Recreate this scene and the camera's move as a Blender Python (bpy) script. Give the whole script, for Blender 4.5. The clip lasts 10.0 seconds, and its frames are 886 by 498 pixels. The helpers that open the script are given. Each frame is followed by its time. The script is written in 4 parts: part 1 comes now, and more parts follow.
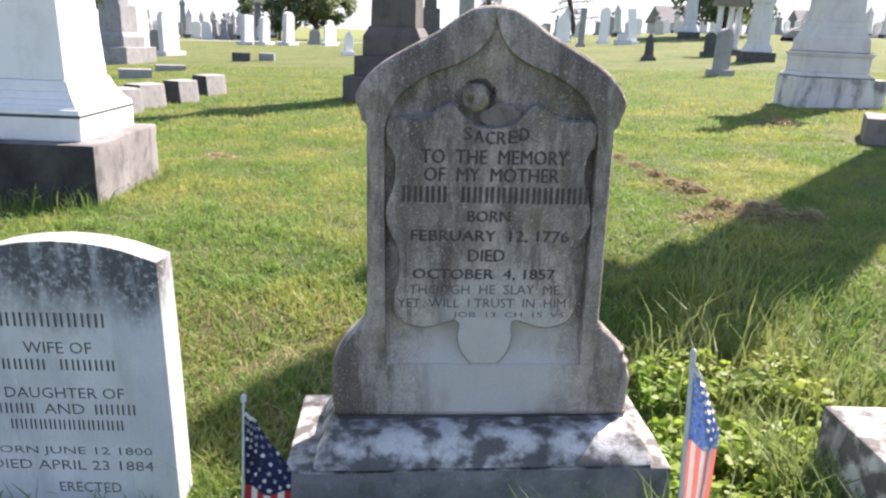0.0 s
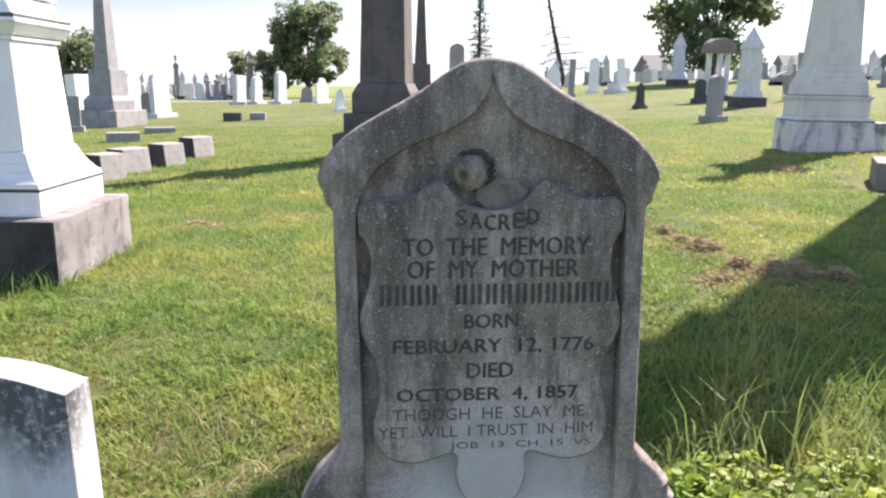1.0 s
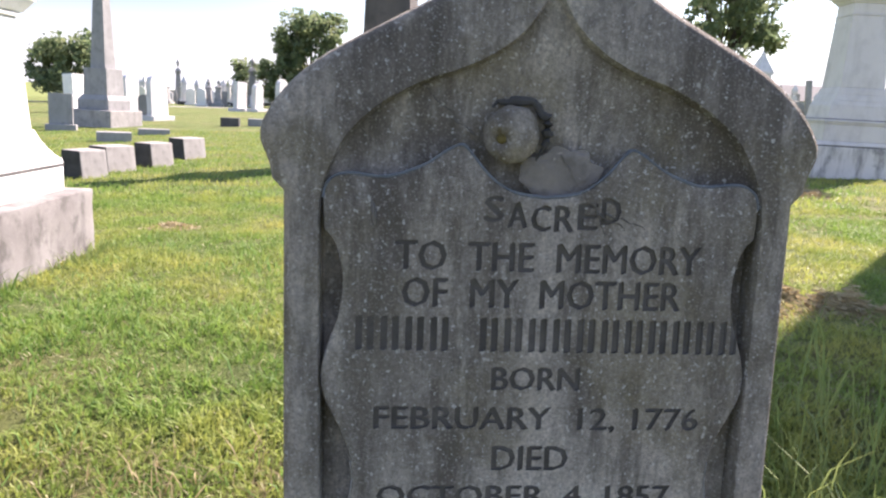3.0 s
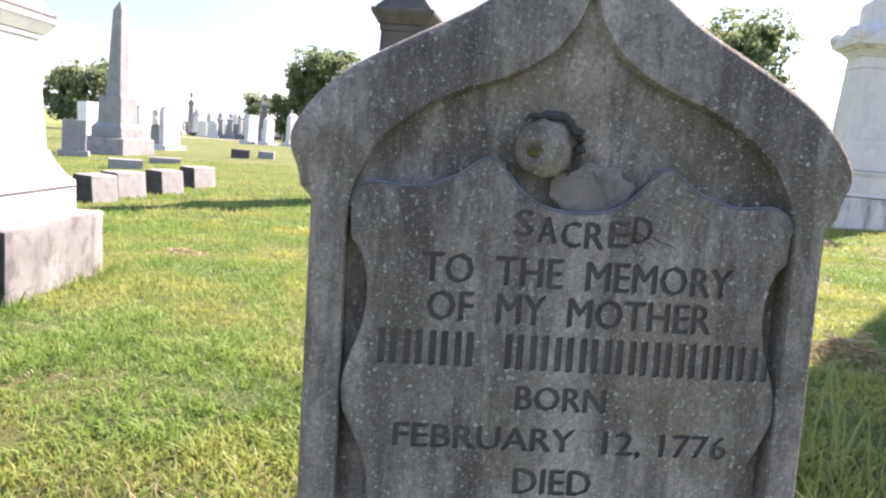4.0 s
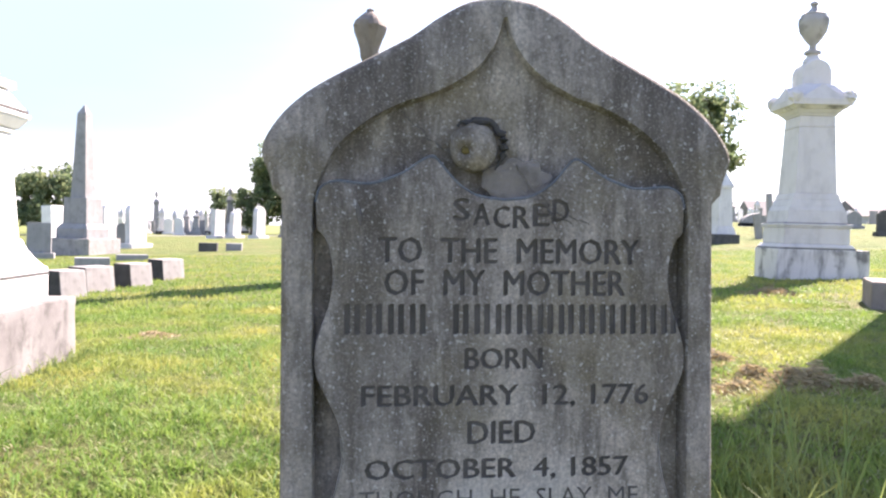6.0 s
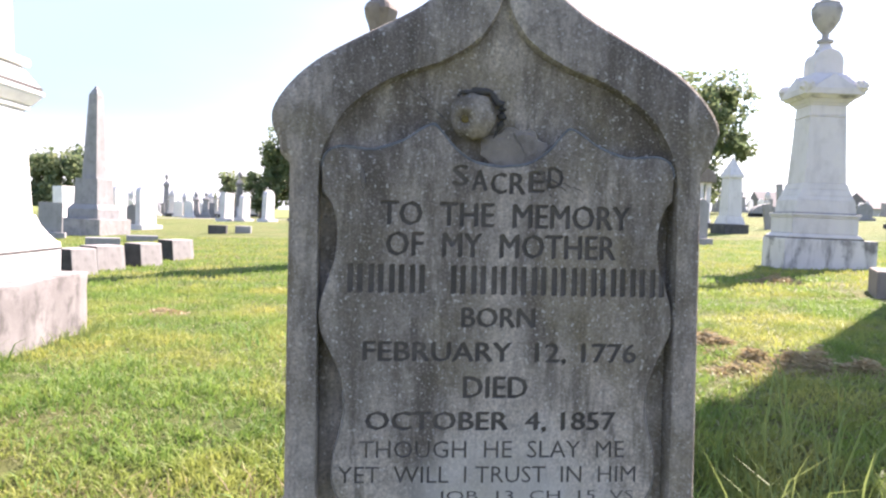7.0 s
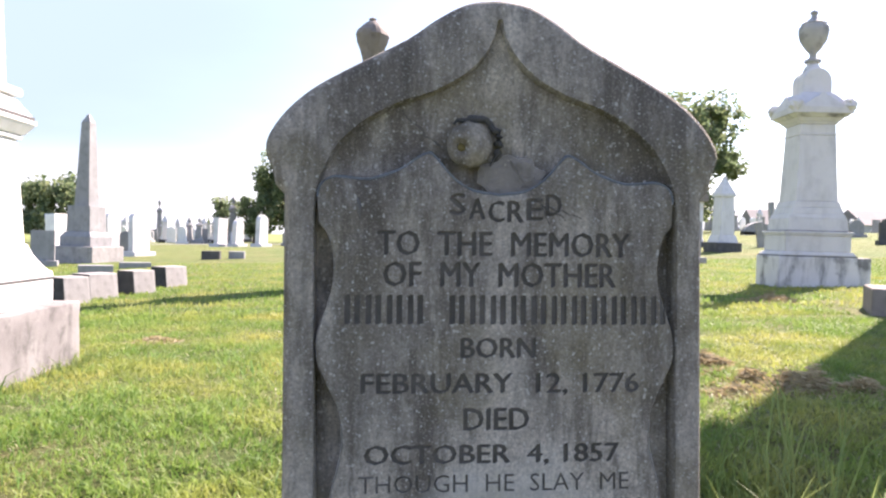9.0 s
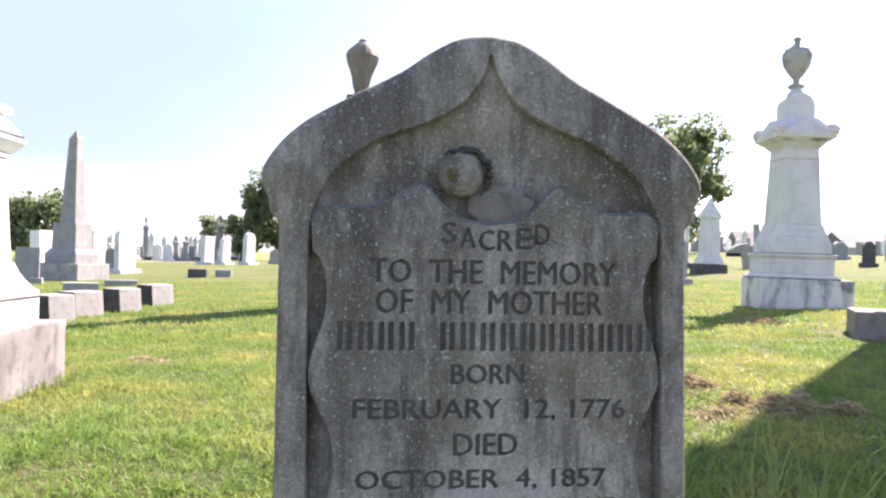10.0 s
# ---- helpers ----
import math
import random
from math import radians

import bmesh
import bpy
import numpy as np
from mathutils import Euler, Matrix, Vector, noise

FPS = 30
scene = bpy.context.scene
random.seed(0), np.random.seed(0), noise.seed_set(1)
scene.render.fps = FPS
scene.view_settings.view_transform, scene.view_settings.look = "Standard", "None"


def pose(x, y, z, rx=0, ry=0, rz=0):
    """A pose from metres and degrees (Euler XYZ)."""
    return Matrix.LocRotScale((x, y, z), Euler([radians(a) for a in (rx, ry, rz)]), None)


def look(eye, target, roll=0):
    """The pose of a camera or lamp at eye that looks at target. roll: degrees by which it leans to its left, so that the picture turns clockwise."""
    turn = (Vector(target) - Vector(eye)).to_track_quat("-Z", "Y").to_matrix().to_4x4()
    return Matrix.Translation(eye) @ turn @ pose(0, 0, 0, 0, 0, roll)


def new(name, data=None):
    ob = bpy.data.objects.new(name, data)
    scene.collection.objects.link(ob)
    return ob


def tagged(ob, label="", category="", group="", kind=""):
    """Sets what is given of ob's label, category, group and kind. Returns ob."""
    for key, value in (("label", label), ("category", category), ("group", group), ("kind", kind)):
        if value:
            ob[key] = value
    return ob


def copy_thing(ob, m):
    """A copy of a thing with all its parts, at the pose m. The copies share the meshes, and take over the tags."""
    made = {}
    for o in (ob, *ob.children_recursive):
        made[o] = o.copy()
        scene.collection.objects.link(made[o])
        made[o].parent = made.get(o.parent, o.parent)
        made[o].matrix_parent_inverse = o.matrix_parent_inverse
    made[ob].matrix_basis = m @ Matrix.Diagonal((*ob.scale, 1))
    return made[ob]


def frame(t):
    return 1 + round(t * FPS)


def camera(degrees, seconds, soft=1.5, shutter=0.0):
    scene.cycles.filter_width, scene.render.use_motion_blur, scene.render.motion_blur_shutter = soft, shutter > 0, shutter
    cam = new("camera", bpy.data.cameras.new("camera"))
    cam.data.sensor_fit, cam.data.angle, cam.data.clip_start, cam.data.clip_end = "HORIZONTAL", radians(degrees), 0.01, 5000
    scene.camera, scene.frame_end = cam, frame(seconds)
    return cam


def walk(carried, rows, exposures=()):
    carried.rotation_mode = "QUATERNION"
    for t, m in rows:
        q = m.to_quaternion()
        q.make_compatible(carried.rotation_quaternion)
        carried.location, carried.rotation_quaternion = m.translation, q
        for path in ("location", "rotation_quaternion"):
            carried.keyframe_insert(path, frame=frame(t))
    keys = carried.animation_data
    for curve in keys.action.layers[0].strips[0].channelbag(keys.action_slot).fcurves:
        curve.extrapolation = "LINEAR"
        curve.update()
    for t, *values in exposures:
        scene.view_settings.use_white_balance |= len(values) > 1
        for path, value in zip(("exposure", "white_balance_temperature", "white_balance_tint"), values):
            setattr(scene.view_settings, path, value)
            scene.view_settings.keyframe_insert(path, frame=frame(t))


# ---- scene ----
cam = camera(61.0, 10.0, soft=2.3)
PATH = [
    (0, (0.0007, -0.036, 1.1542), (-0.024, 1.885, 0.599), 2.6),
    (0.5, (-0.0318, 0.257, 1.1661), (0.0302, 2.209, 0.737), 2.2),
    (1, (0.0062, 0.416, 1.1664), (-0.015, 2.37, 0.7424), 0.9),
    (1.5, (0.0176, 0.544, 1.1558), (-0.0354, 2.502, 0.7527), 2.4),
    (2, (-0.0124, 0.748, 1.0997), (-0.0343, 2.706, 0.6927), 0.5),
    (2.5, (-0.0333, 0.942, 1.066), (-0.0542, 2.907, 0.692), 2.6),
    (2.7, (-0.0291, 0.9926, 1.0489), (-0.0421, 2.9541, 0.6588), 2.9),
    (3.8, (-0.0480, 1.0349, 0.9905), (-0.0879, 3.0117, 0.6896), 4.3),
    (4, (-0.0566, 1.029, 0.9881), (-0.0878, 3.009, 0.7079), 5.0),
    (4.5, (-0.0505, 0.999, 0.9863), (-0.0094, 2.982, 0.7266), 4.0),
    (5, (-0.0488, 0.928, 0.9384), (0.0487, 2.917, 0.7537), 3.2),
    (5.2, (-0.0455, 0.8992, 0.9286), (0.0371, 2.8921, 0.7818), 0.9),
    (6.3, (-0.0136, 0.8298, 0.8576), (0.0109, 2.8291, 0.8126), 1.8),
    (6.5, (-0.014, 0.82, 0.8585), (0.0275, 2.819, 0.816), 2.1),
    (7, (-0.0032, 0.782, 0.8339), (0.009, 2.78, 0.7423), 2.4),
    (7.5, (-0.0072, 0.823, 0.8358), (0.0021, 2.822, 0.7681), 3.6),
    (8, (-0.0044, 0.82, 0.8399), (0.0152, 2.819, 0.7955), 2.8),
    (8.5, (-0.0074, 0.809, 0.8408), (0.0091, 2.809, 0.7973), 2.4),
    (9, (-0.0095, 0.798, 0.8447), (0.0166, 2.797, 0.8126), 1.6),
    (9.5, (-0.0155, 0.783, 0.8425), (0.0193, 2.782, 0.8217), 1.2),
    (10, (-0.016, 0.772, 0.8585), (0.0413, 2.771, 0.8785), 2.0),
]
walk(cam, [(t, look(eye, target, roll)) for t, eye, target, roll in PATH],
     [(0.0, 1.78, 6850, 22), (0.8, 1.73, 6850, 23), (2.0, 1.74, 6900, 24), (2.5, 1.80, 6950, 25), (4.5, 2.22, 7000, 28), (6.5, 2.22, 7000, 28), (7.5, 2.12, 7000, 28), (10.0, 2.07, 7000, 27)])

# ---- light ----
SUN_AZ = math.atan2(0.62, 0.78)       # from +y towards +x
SUN_EL = radians(42)
world = bpy.data.worlds.new("sky")
scene.world = world
world.use_nodes = True
wn = world.node_tree.nodes
sky = wn.new("ShaderNodeTexSky")
sky.sky_type = "NISHITA"
sky.sun_disc = False
sky.sun_elevation = SUN_EL
sky.sun_rotation = SUN_AZ
sky.air_density, sky.dust_density, sky.ozone_density = 1.0, 0.3, 1.6
wn["Background"].inputs["Strength"].default_value = 0.092
to_sun = Vector((math.sin(SUN_AZ) * math.cos(SUN_EL), math.cos(SUN_AZ) * math.cos(SUN_EL), math.sin(SUN_EL)))


def summer_haze():
    """Pale haze along the horizon, and a clear blue opening away from the sun, edged with wisps."""
    t = world.node_tree
    co = wn.new("ShaderNodeTexCoord")
    wisps = wn.new("ShaderNodeTexNoise")
    wisps.inputs["Scale"].default_value, wisps.inputs["Detail"].default_value = 2.6, 6.0
    stretch = wn.new("ShaderNodeMapping")
    stretch.inputs["Scale"].default_value = (1, 1, 4.0)
    t.links.new(co.outputs["Generated"], stretch.inputs[0])
    t.links.new(stretch.outputs[0], wisps.inputs["Vector"])
    dot = wn.new("ShaderNodeVectorMath")
    dot.operation = "DOT_PRODUCT"
    az, el = radians(-44), radians(28)
    dot.inputs[1].default_value = (math.sin(az) * math.cos(el), math.cos(az) * math.cos(el), math.sin(el))
    t.links.new(co.outputs["Generated"], dot.inputs[0])
    sep = wn.new("ShaderNodeSeparateXYZ")
    t.links.new(co.outputs["Generated"], sep.inputs[0])
    colour = sky.outputs[0]
    for value, lo, hi, wave, tint in ((dot.outputs["Value"], 0.66, 0.97, 0.12, (1.75, 2.5, 3.05)), (sep.outputs[2], 0.10, 0.01, -0.04, (3.6, 4.0, 4.3))):
        wob = wn.new("ShaderNodeMath")
        wob.operation = "MULTIPLY_ADD"
        wob.inputs[1].default_value = wave
        t.links.new(wisps.outputs[0], wob.inputs[0])
        t.links.new(value, wob.inputs[2])
        ra = wn.new("ShaderNodeMapRange")
        ra.interpolation_type = "SMOOTHSTEP"
        ra.inputs["From Min"].default_value, ra.inputs["From Max"].default_value = lo, hi
        t.links.new(wob.outputs[0], ra.inputs["Value"])
        mix = wn.new("ShaderNodeMix")
        mix.data_type = "RGBA"
        t.links.new(ra.outputs[0], mix.inputs[0])
        t.links.new(colour, mix.inputs[6])
        mix.inputs[7].default_value = (*tint, 1)
        colour = mix.outputs[2]
    t.links.new(colour, wn["Background"].inputs["Color"])


summer_haze()
sun = new("sun", bpy.data.lights.new("sun", "SUN"))
sun.data.energy = 4.8
sun.data.angle = radians(0.53)
sun.data.color = (1.0, 0.95, 0.86)
sun.matrix_world = look(to_sun * 60, (0, 0, 0))


# ---- materials ----
def node_mat(name, rough=0.8):
    m = bpy.data.materials.new(name)
    m.use_nodes = True
    b = m.node_tree.nodes["Principled BSDF"]
    b.inputs["Roughness"].default_value = rough
    b.inputs["Specular IOR Level"].default_value = 0.3
    return m, m.node_tree, b


def mixed(t, fac, a, b):
    """Colour mix; a and b are colours or sockets."""
    n = t.nodes.new("ShaderNodeMix")
    n.data_type = "RGBA"
    for i, v in ((0, fac), (6, a), (7, b)):
        if isinstance(v, bpy.types.NodeSocket):
            t.links.new(v, n.inputs[i])
        elif i:
            n.inputs[i].default_value = (*v, 1)
        else:
            n.inputs[i].default_value = v
    return n.outputs[2]


def noise_out(t, scale, detail=4.0, stretch=(1, 1, 1), lo=0.4, hi=0.6, rough=0.55, shift=(0, 0, 0)):
    co = t.nodes.new("ShaderNodeTexCoord")
    mp = t.nodes.new("ShaderNodeMapping")
    mp.inputs["Scale"].default_value = stretch
    mp.inputs["Location"].default_value = [v + o for v, o in zip(shift, (0.137, 0.213, 0.171))]
    no = t.nodes.new("ShaderNodeTexNoise")
    no.inputs["Scale"].default_value = scale
    no.inputs["Detail"].default_value = detail
    no.inputs["Roughness"].default_value = rough
    ra = t.nodes.new("ShaderNodeMapRange")
    ra.inputs["From Min"].default_value, ra.inputs["From Max"].default_value = lo, hi
    t.links.new(co.outputs["Object"], mp.inputs["Vector"])
    t.links.new(mp.outputs[0], no.inputs["Vector"])
    t.links.new(no.outputs[0], ra.inputs["Value"])
    return ra.outputs[0]


def bump(t, b, height, strength, distance):
    n = t.nodes.new("ShaderNodeBump")
    n.inputs["Strength"].default_value = strength
    n.inputs["Distance"].default_value = distance
    t.links.new(height, n.inputs["Height"])
    t.links.new(n.outputs[0], b.inputs["Normal"])


def times(t, a, k):
    n = t.nodes.new("ShaderNodeMath")
    n.operation = "MULTIPLY"
    t.links.new(a, n.inputs[0])
    if isinstance(k, bpy.types.NodeSocket):
        t.links.new(k, n.inputs[1])
    else:
        n.inputs[1].default_value = k
    return n.outputs[0]


def stone(name, base, dark, light, blotch=3.0, streak=0.6, specks=0.5, fine=90.0, rough=0.85, relief=0.004, tone=0.25, cover=0.0):
    """Weathered stone: blotches, dark vertical runs, pale specks and a fine grain."""
    m, t, b = node_mat(name, rough)
    c = mixed(t, times(t, noise_out(t, blotch, 6, lo=0.35, hi=0.68), 0.8), base, light)
    c = mixed(t, times(t, noise_out(t, 5.5, 6, (1, 1, 0.22), 0.50, 0.72, 0.65, (3, 1, 0)), streak * 0.8), c, dark)
    c = mixed(t, times(t, noise_out(t, blotch * 2.7, 7, lo=0.52 - cover, hi=0.66 - cover, shift=(7, 2, 5)), streak * 0.7), c, dark)
    if specks:
        c = mixed(t, times(t, noise_out(t, 70, 2, lo=0.655, hi=0.69, shift=(1, 4, 2)), specks), c, [min(1, 1.6 * v) for v in light])
    grain = noise_out(t, fine, 6, lo=0.25, hi=0.75, rough=0.7)
    c = mixed(t, times(t, grain, tone), c, [0.55 * v for v in dark])
    t.links.new(c, b.inputs["Base Color"])
    bump(t, b, grain, 0.6, relief)
    return m


def plain(name, colour, rough=0.7, vary=0.25, scale=8.0, metal=0.0):
    m, t, b = node_mat(name, rough)
    c = mixed(t, times(t, noise_out(t, scale, 5), vary), colour, [0.5 * v for v in colour])
    t.links.new(c, b.inputs["Base Color"])
    b.inputs["Metallic"].default_value = metal
    return m


def leafy(name, a, b_, c_, through_light=0.35):
    """Foliage and blades: tint by piece, with some light passing through."""
    m, t, b = node_mat(name, 0.55)
    geo = t.nodes.new("ShaderNodeNewGeometry")
    col = mixed(t, geo.outputs["Random Per Island"], a, b_)
    col = mixed(t, noise_out(t, 1.1, 5, lo=0.44, hi=0.64), col, c_)
    col = mixed(t, times(t, noise_out(t, 2.6, 5, lo=0.5, hi=0.66, shift=(3, 8, 0)), 0.5), col, [0.8 * v for v in a])
    t.links.new(col, b.inputs["Base Color"])
    tr = t.nodes.new("ShaderNodeBsdfTranslucent")
    t.links.new(col, tr.inputs["Color"])
    mx = t.nodes.new("ShaderNodeMixShader")
    mx.inputs[0].default_value = through_light
    t.links.new(b.outputs[0], mx.inputs[1])
    t.links.new(tr.outputs[0], mx.inputs[2])
    t.links.new(mx.outputs[0], t.nodes["Material Output"].inputs["Surface"])
    return m


def main_stone_mat(name="weathered_grey_marble"):
    """Grey, soot-streaked marble whose lower middle has stayed pale."""
    m, t, b = node_mat(name, 0.85)
    c = mixed(t, noise_out(t, 6, 7, lo=0.32, hi=0.7, rough=0.65), (0.84, 0.735, 0.635), (0.97, 0.87, 0.76))
    c = mixed(t, times(t, noise_out(t, 15, 7, (1, 1, 0.2), 0.51, 0.60, 0.68), 0.74), c, (0.16, 0.135, 0.111))
    c = mixed(t, times(t, noise_out(t, 7, 7, (1, 1, 0.22), 0.52, 0.61, 0.7, (1, 3, 4)), 0.80), c, (0.13, 0.109, 0.09))
    c = mixed(t, times(t, noise_out(t, 28, 7, lo=0.5, hi=0.68, shift=(5, 2, 1)), 0.5), c, (0.31, 0.262, 0.22))
    c = mixed(t, times(t, noise_out(t, 5, 6, lo=0.50, hi=0.60, shift=(9, 1, 4)), 0.5), c, (0.29, 0.235, 0.10))
    # clean, pale lower middle, with a wavy limit
    co = t.nodes.new("ShaderNodeTexCoord")
    mp = t.nodes.new("ShaderNodeMapping")
    mp.inputs["Location"].default_value = (-0.065, 0, -0.95)
    mp.inputs["Scale"].default_value = (4.5, 0.0, 4.1)
    t.links.new(co.outputs["Object"], mp.inputs[0])
    wob = t.nodes.new("ShaderNodeTexNoise")
    wob.inputs["Scale"].default_value = 9.0
    t.links.new(co.outputs["Object"], wob.inputs[0])
    ln = t.nodes.new("ShaderNodeVectorMath")
    ln.operation = "LENGTH"
    t.links.new(mp.outputs[0], ln.inputs[0])
    ad = t.nodes.new("ShaderNodeMath")
    ad.operation = "MULTIPLY_ADD"
    t.links.new(wob.outputs[0], ad.inputs[0])
    ad.inputs[1].default_value = 0.7
    t.links.new(ln.outputs["Value"], ad.inputs[2])
    ra = t.nodes.new("ShaderNodeMapRange")
    ra.inputs["From Min"].default_value, ra.inputs["From Max"].default_value = 1.52, 0.98
    t.links.new(ad.outputs[0], ra.inputs["Value"])
    # soot gathers away from the washed middle, in runs
    so = t.nodes.new("ShaderNodeMapRange")
    so.inputs["From Min"].default_value, so.inputs["From Max"].default_value = 1.35, 2.05
    t.links.new(ad.outputs[0], so.inputs["Value"])
    runs = noise_out(t, 9, 7, (1, 1, 0.2), 0.40, 0.60, 0.72, (2, 6, 1))
    c = mixed(t, times(t, times(t, so.outputs[0], runs), 0.68), c, (0.17, 0.143, 0.12))
    salt = noise_out(t, 190, 4, lo=0.36, hi=0.64, rough=0.8)
    c = mixed(t, times(t, salt, 0.62), c, (0.165, 0.139, 0.116))
    c = mixed(t, times(t, ra.outputs[0], 0.9), c, (0.84, 0.81, 0.76))
    c = mixed(t, times(t, noise_out(t, 330, 3, lo=0.56, hi=0.66, shift=(5, 1, 7)), 0.5), c, (0.62, 0.57, 0.52))
    c = mixed(t, times(t, noise_out(t, 150, 3, lo=0.63, hi=0.665, shift=(1, 4, 2)), 0.75), c, (0.85, 0.82, 0.77))
    c = mixed(t, times(t, noise_out(t, 85, 3, lo=0.66, hi=0.70, shift=(8, 4, 2)), 0.7), c, (0.80, 0.77, 0.72))
    grain = noise_out(t, 210, 7, lo=0.3, hi=0.7, rough=0.8)
    t.links.new(c, b.inputs["Base Color"])
    bump(t, b, grain, 1.0, 0.005)
    return m


def sooty_top_mat():
    """White marble, its upper hand's width black with lichen and soot, drips below."""
    m, t, b = node_mat("white_marble_sooty_top", 0.85)
    c = mixed(t, noise_out(t, 4, 6, lo=0.35, hi=0.68), (0.52, 0.535, 0.53), (0.70, 0.71, 0.70))
    c = mixed(t, times(t, noise_out(t, 9, 6, (1, 1, 0.15), 0.52, 0.70, 0.65, (3, 1, 0)), 0.45), c, (0.24, 0.24, 0.25))
    co = t.nodes.new("ShaderNodeTexCoord")
    sp = t.nodes.new("ShaderNodeSeparateXYZ")
    t.links.new(co.outputs["Object"], sp.inputs[0])
    wob = noise_out(t, 10, 7, (1, 1, 0.35), 0.2, 0.8, 0.7)
    ad = t.nodes.new("ShaderNodeMath")
    ad.operation = "MULTIPLY_ADD"
    t.links.new(wob, ad.inputs[0])
    ad.inputs[1].default_value = 0.22
    t.links.new(sp.outputs[2], ad.inputs[2])
    ra = t.nodes.new("ShaderNodeMapRange")
    ra.inputs["From Min"].default_value, ra.inputs["From Max"].default_value = 0.46, 0.60
    t.links.new(ad.outputs[0], ra.inputs["Value"])
    spots = noise_out(t, 55, 6, lo=0.28, hi=0.5, rough=0.7)
    geo = t.nodes.new("ShaderNodeNewGeometry")      # rain keeps the top clean
    up = t.nodes.new("ShaderNodeSeparateXYZ")
    t.links.new(geo.outputs["Normal"], up.inputs[0])
    wash = t.nodes.new("ShaderNodeMapRange")
    wash.inputs["From Min"].default_value, wash.inputs["From Max"].default_value = 0.75, 0.35
    wash.inputs["To Min"].default_value = 0.35
    t.links.new(up.outputs[2], wash.inputs["Value"])
    runs = noise_out(t, 14, 6, (1, 1, 0.25), 0.24, 0.50, 0.7, (4, 2, 6))
    c = mixed(t, times(t, times(t, times(t, ra.outputs[0], spots), wash.outputs[0]), times(t, runs, 0.95)), c, (0.06, 0.06, 0.058))
    g = noise_out(t, 150, 6, lo=0.3, hi=0.7, rough=0.7)
    c = mixed(t, times(t, g, 0.22), c, (0.2, 0.2, 0.2))
    t.links.new(c, b.inputs["Base Color"])
    bump(t, b, g, 0.5, 0.003)
    return m


M_MAIN = main_stone_mat()
M_BREAK = stone("pale_broken_marble", (0.20, 0.178, 0.158), (0.09, 0.08, 0.07), (0.32, 0.285, 0.255), 14, 0.7, 0.6, 150)
M_GROOVE = stone("soot_filled_groove", (0.12, 0.108, 0.098), (0.06, 0.055, 0.05), (0.20, 0.18, 0.165), 20, 0.4, 0, 200)
M_LICHEN = stone("dark_yellow_lichen", (0.12, 0.095, 0.035), (0.03, 0.027, 0.02), (0.26, 0.20, 0.07), 60, 0.6, 0, 200)
M_FAINT = stone("worn_groove_and_crease_shade", (0.19, 0.175, 0.16), (0.12, 0.11, 0.10), (0.34, 0.31, 0.29), 20, 0.4, 0, 200)
M_BASE = stone("mottled_white_marble", (0.56, 0.54, 0.505), (0.065, 0.061, 0.057), (0.84, 0.81, 0.76), 4.5, 1.25, 0.0, 120, cover=0.10)
M_SKY_EDGE = stone("blue_grey_skylight", (0.12, 0.135, 0.155), (0.07, 0.078, 0.09), (0.24, 0.26, 0.285), 30, 0.4, 0, 200)
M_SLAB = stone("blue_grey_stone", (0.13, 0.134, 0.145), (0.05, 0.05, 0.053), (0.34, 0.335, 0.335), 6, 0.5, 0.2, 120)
M_CARO = sooty_top_mat()
M_WHITE = stone("white_marble", (0.76, 0.75, 0.73), (0.35, 0.35, 0.35), (0.83, 0.82, 0.80), 1.6, 0.2, 0, 60, tone=0.08)
M_WHITE2 = stone("stained_white_marble", (0.58, 0.57, 0.57), (0.20, 0.20, 0.205), (0.66, 0.65, 0.65), 1.3, 0.28, 0, 60, tone=0.1)
M_WBASE = stone("blackened_white_marble", (0.58, 0.57, 0.56), (0.06, 0.06, 0.062), (0.70, 0.69, 0.68), 1.2, 0.95, 0, 60, tone=0.12, cover=-0.01)
M_URN = stone("stained_grey_marble", (0.36, 0.355, 0.35), (0.12, 0.12, 0.12), (0.46, 0.45, 0.445), 2.5, 0.6, 0, 60)
M_GRANITE = stone("pale_granite", (0.20, 0.185, 0.18), (0.07, 0.065, 0.062), (0.33, 0.315, 0.305), 3.0, 0.8, 0.2, 90, relief=0.008)
M_SOOT_SHADE = stone("black_soot_and_shade", (0.045, 0.042, 0.04), (0.02, 0.02, 0.02), (0.10, 0.095, 0.09), 4.0, 0.6, 0.1, 90, relief=0.008)
M_MARKER = stone("sooty_lot_granite", (0.31, 0.295, 0.285), (0.08, 0.078, 0.076), (0.44, 0.42, 0.405), 3, 0.4, 0.2, 90)
M_GREY = stone("grey_granite", (0.27, 0.268, 0.268), (0.11, 0.109, 0.109), (0.37, 0.366, 0.365), 2, 0.4, 0.2, 80)
M_DARK = stone("dark_brown_granite", (0.10, 0.09, 0.088), (0.04, 0.04, 0.04), (0.16, 0.135, 0.122), 1.6, 0.5, 0.1, 80)
M_BLACK = stone("blackened_stone", (0.07, 0.07, 0.07), (0.03, 0.03, 0.03), (0.14, 0.135, 0.13), 3, 0.5, 0, 80)
M_BROWN = stone("brownstone", (0.20, 0.17, 0.15), (0.09, 0.078, 0.07), (0.28, 0.245, 0.22), 3, 0.5, 0, 80)
M_GRASS = leafy("grass_blades", (0.11, 0.21, 0.04), (0.26, 0.36, 0.085), (0.37, 0.37, 0.10), 0.45)
M_TALL = leafy("long_grass", (0.075, 0.155, 0.03), (0.16, 0.25, 0.06), (0.24, 0.28, 0.10), 0.4)
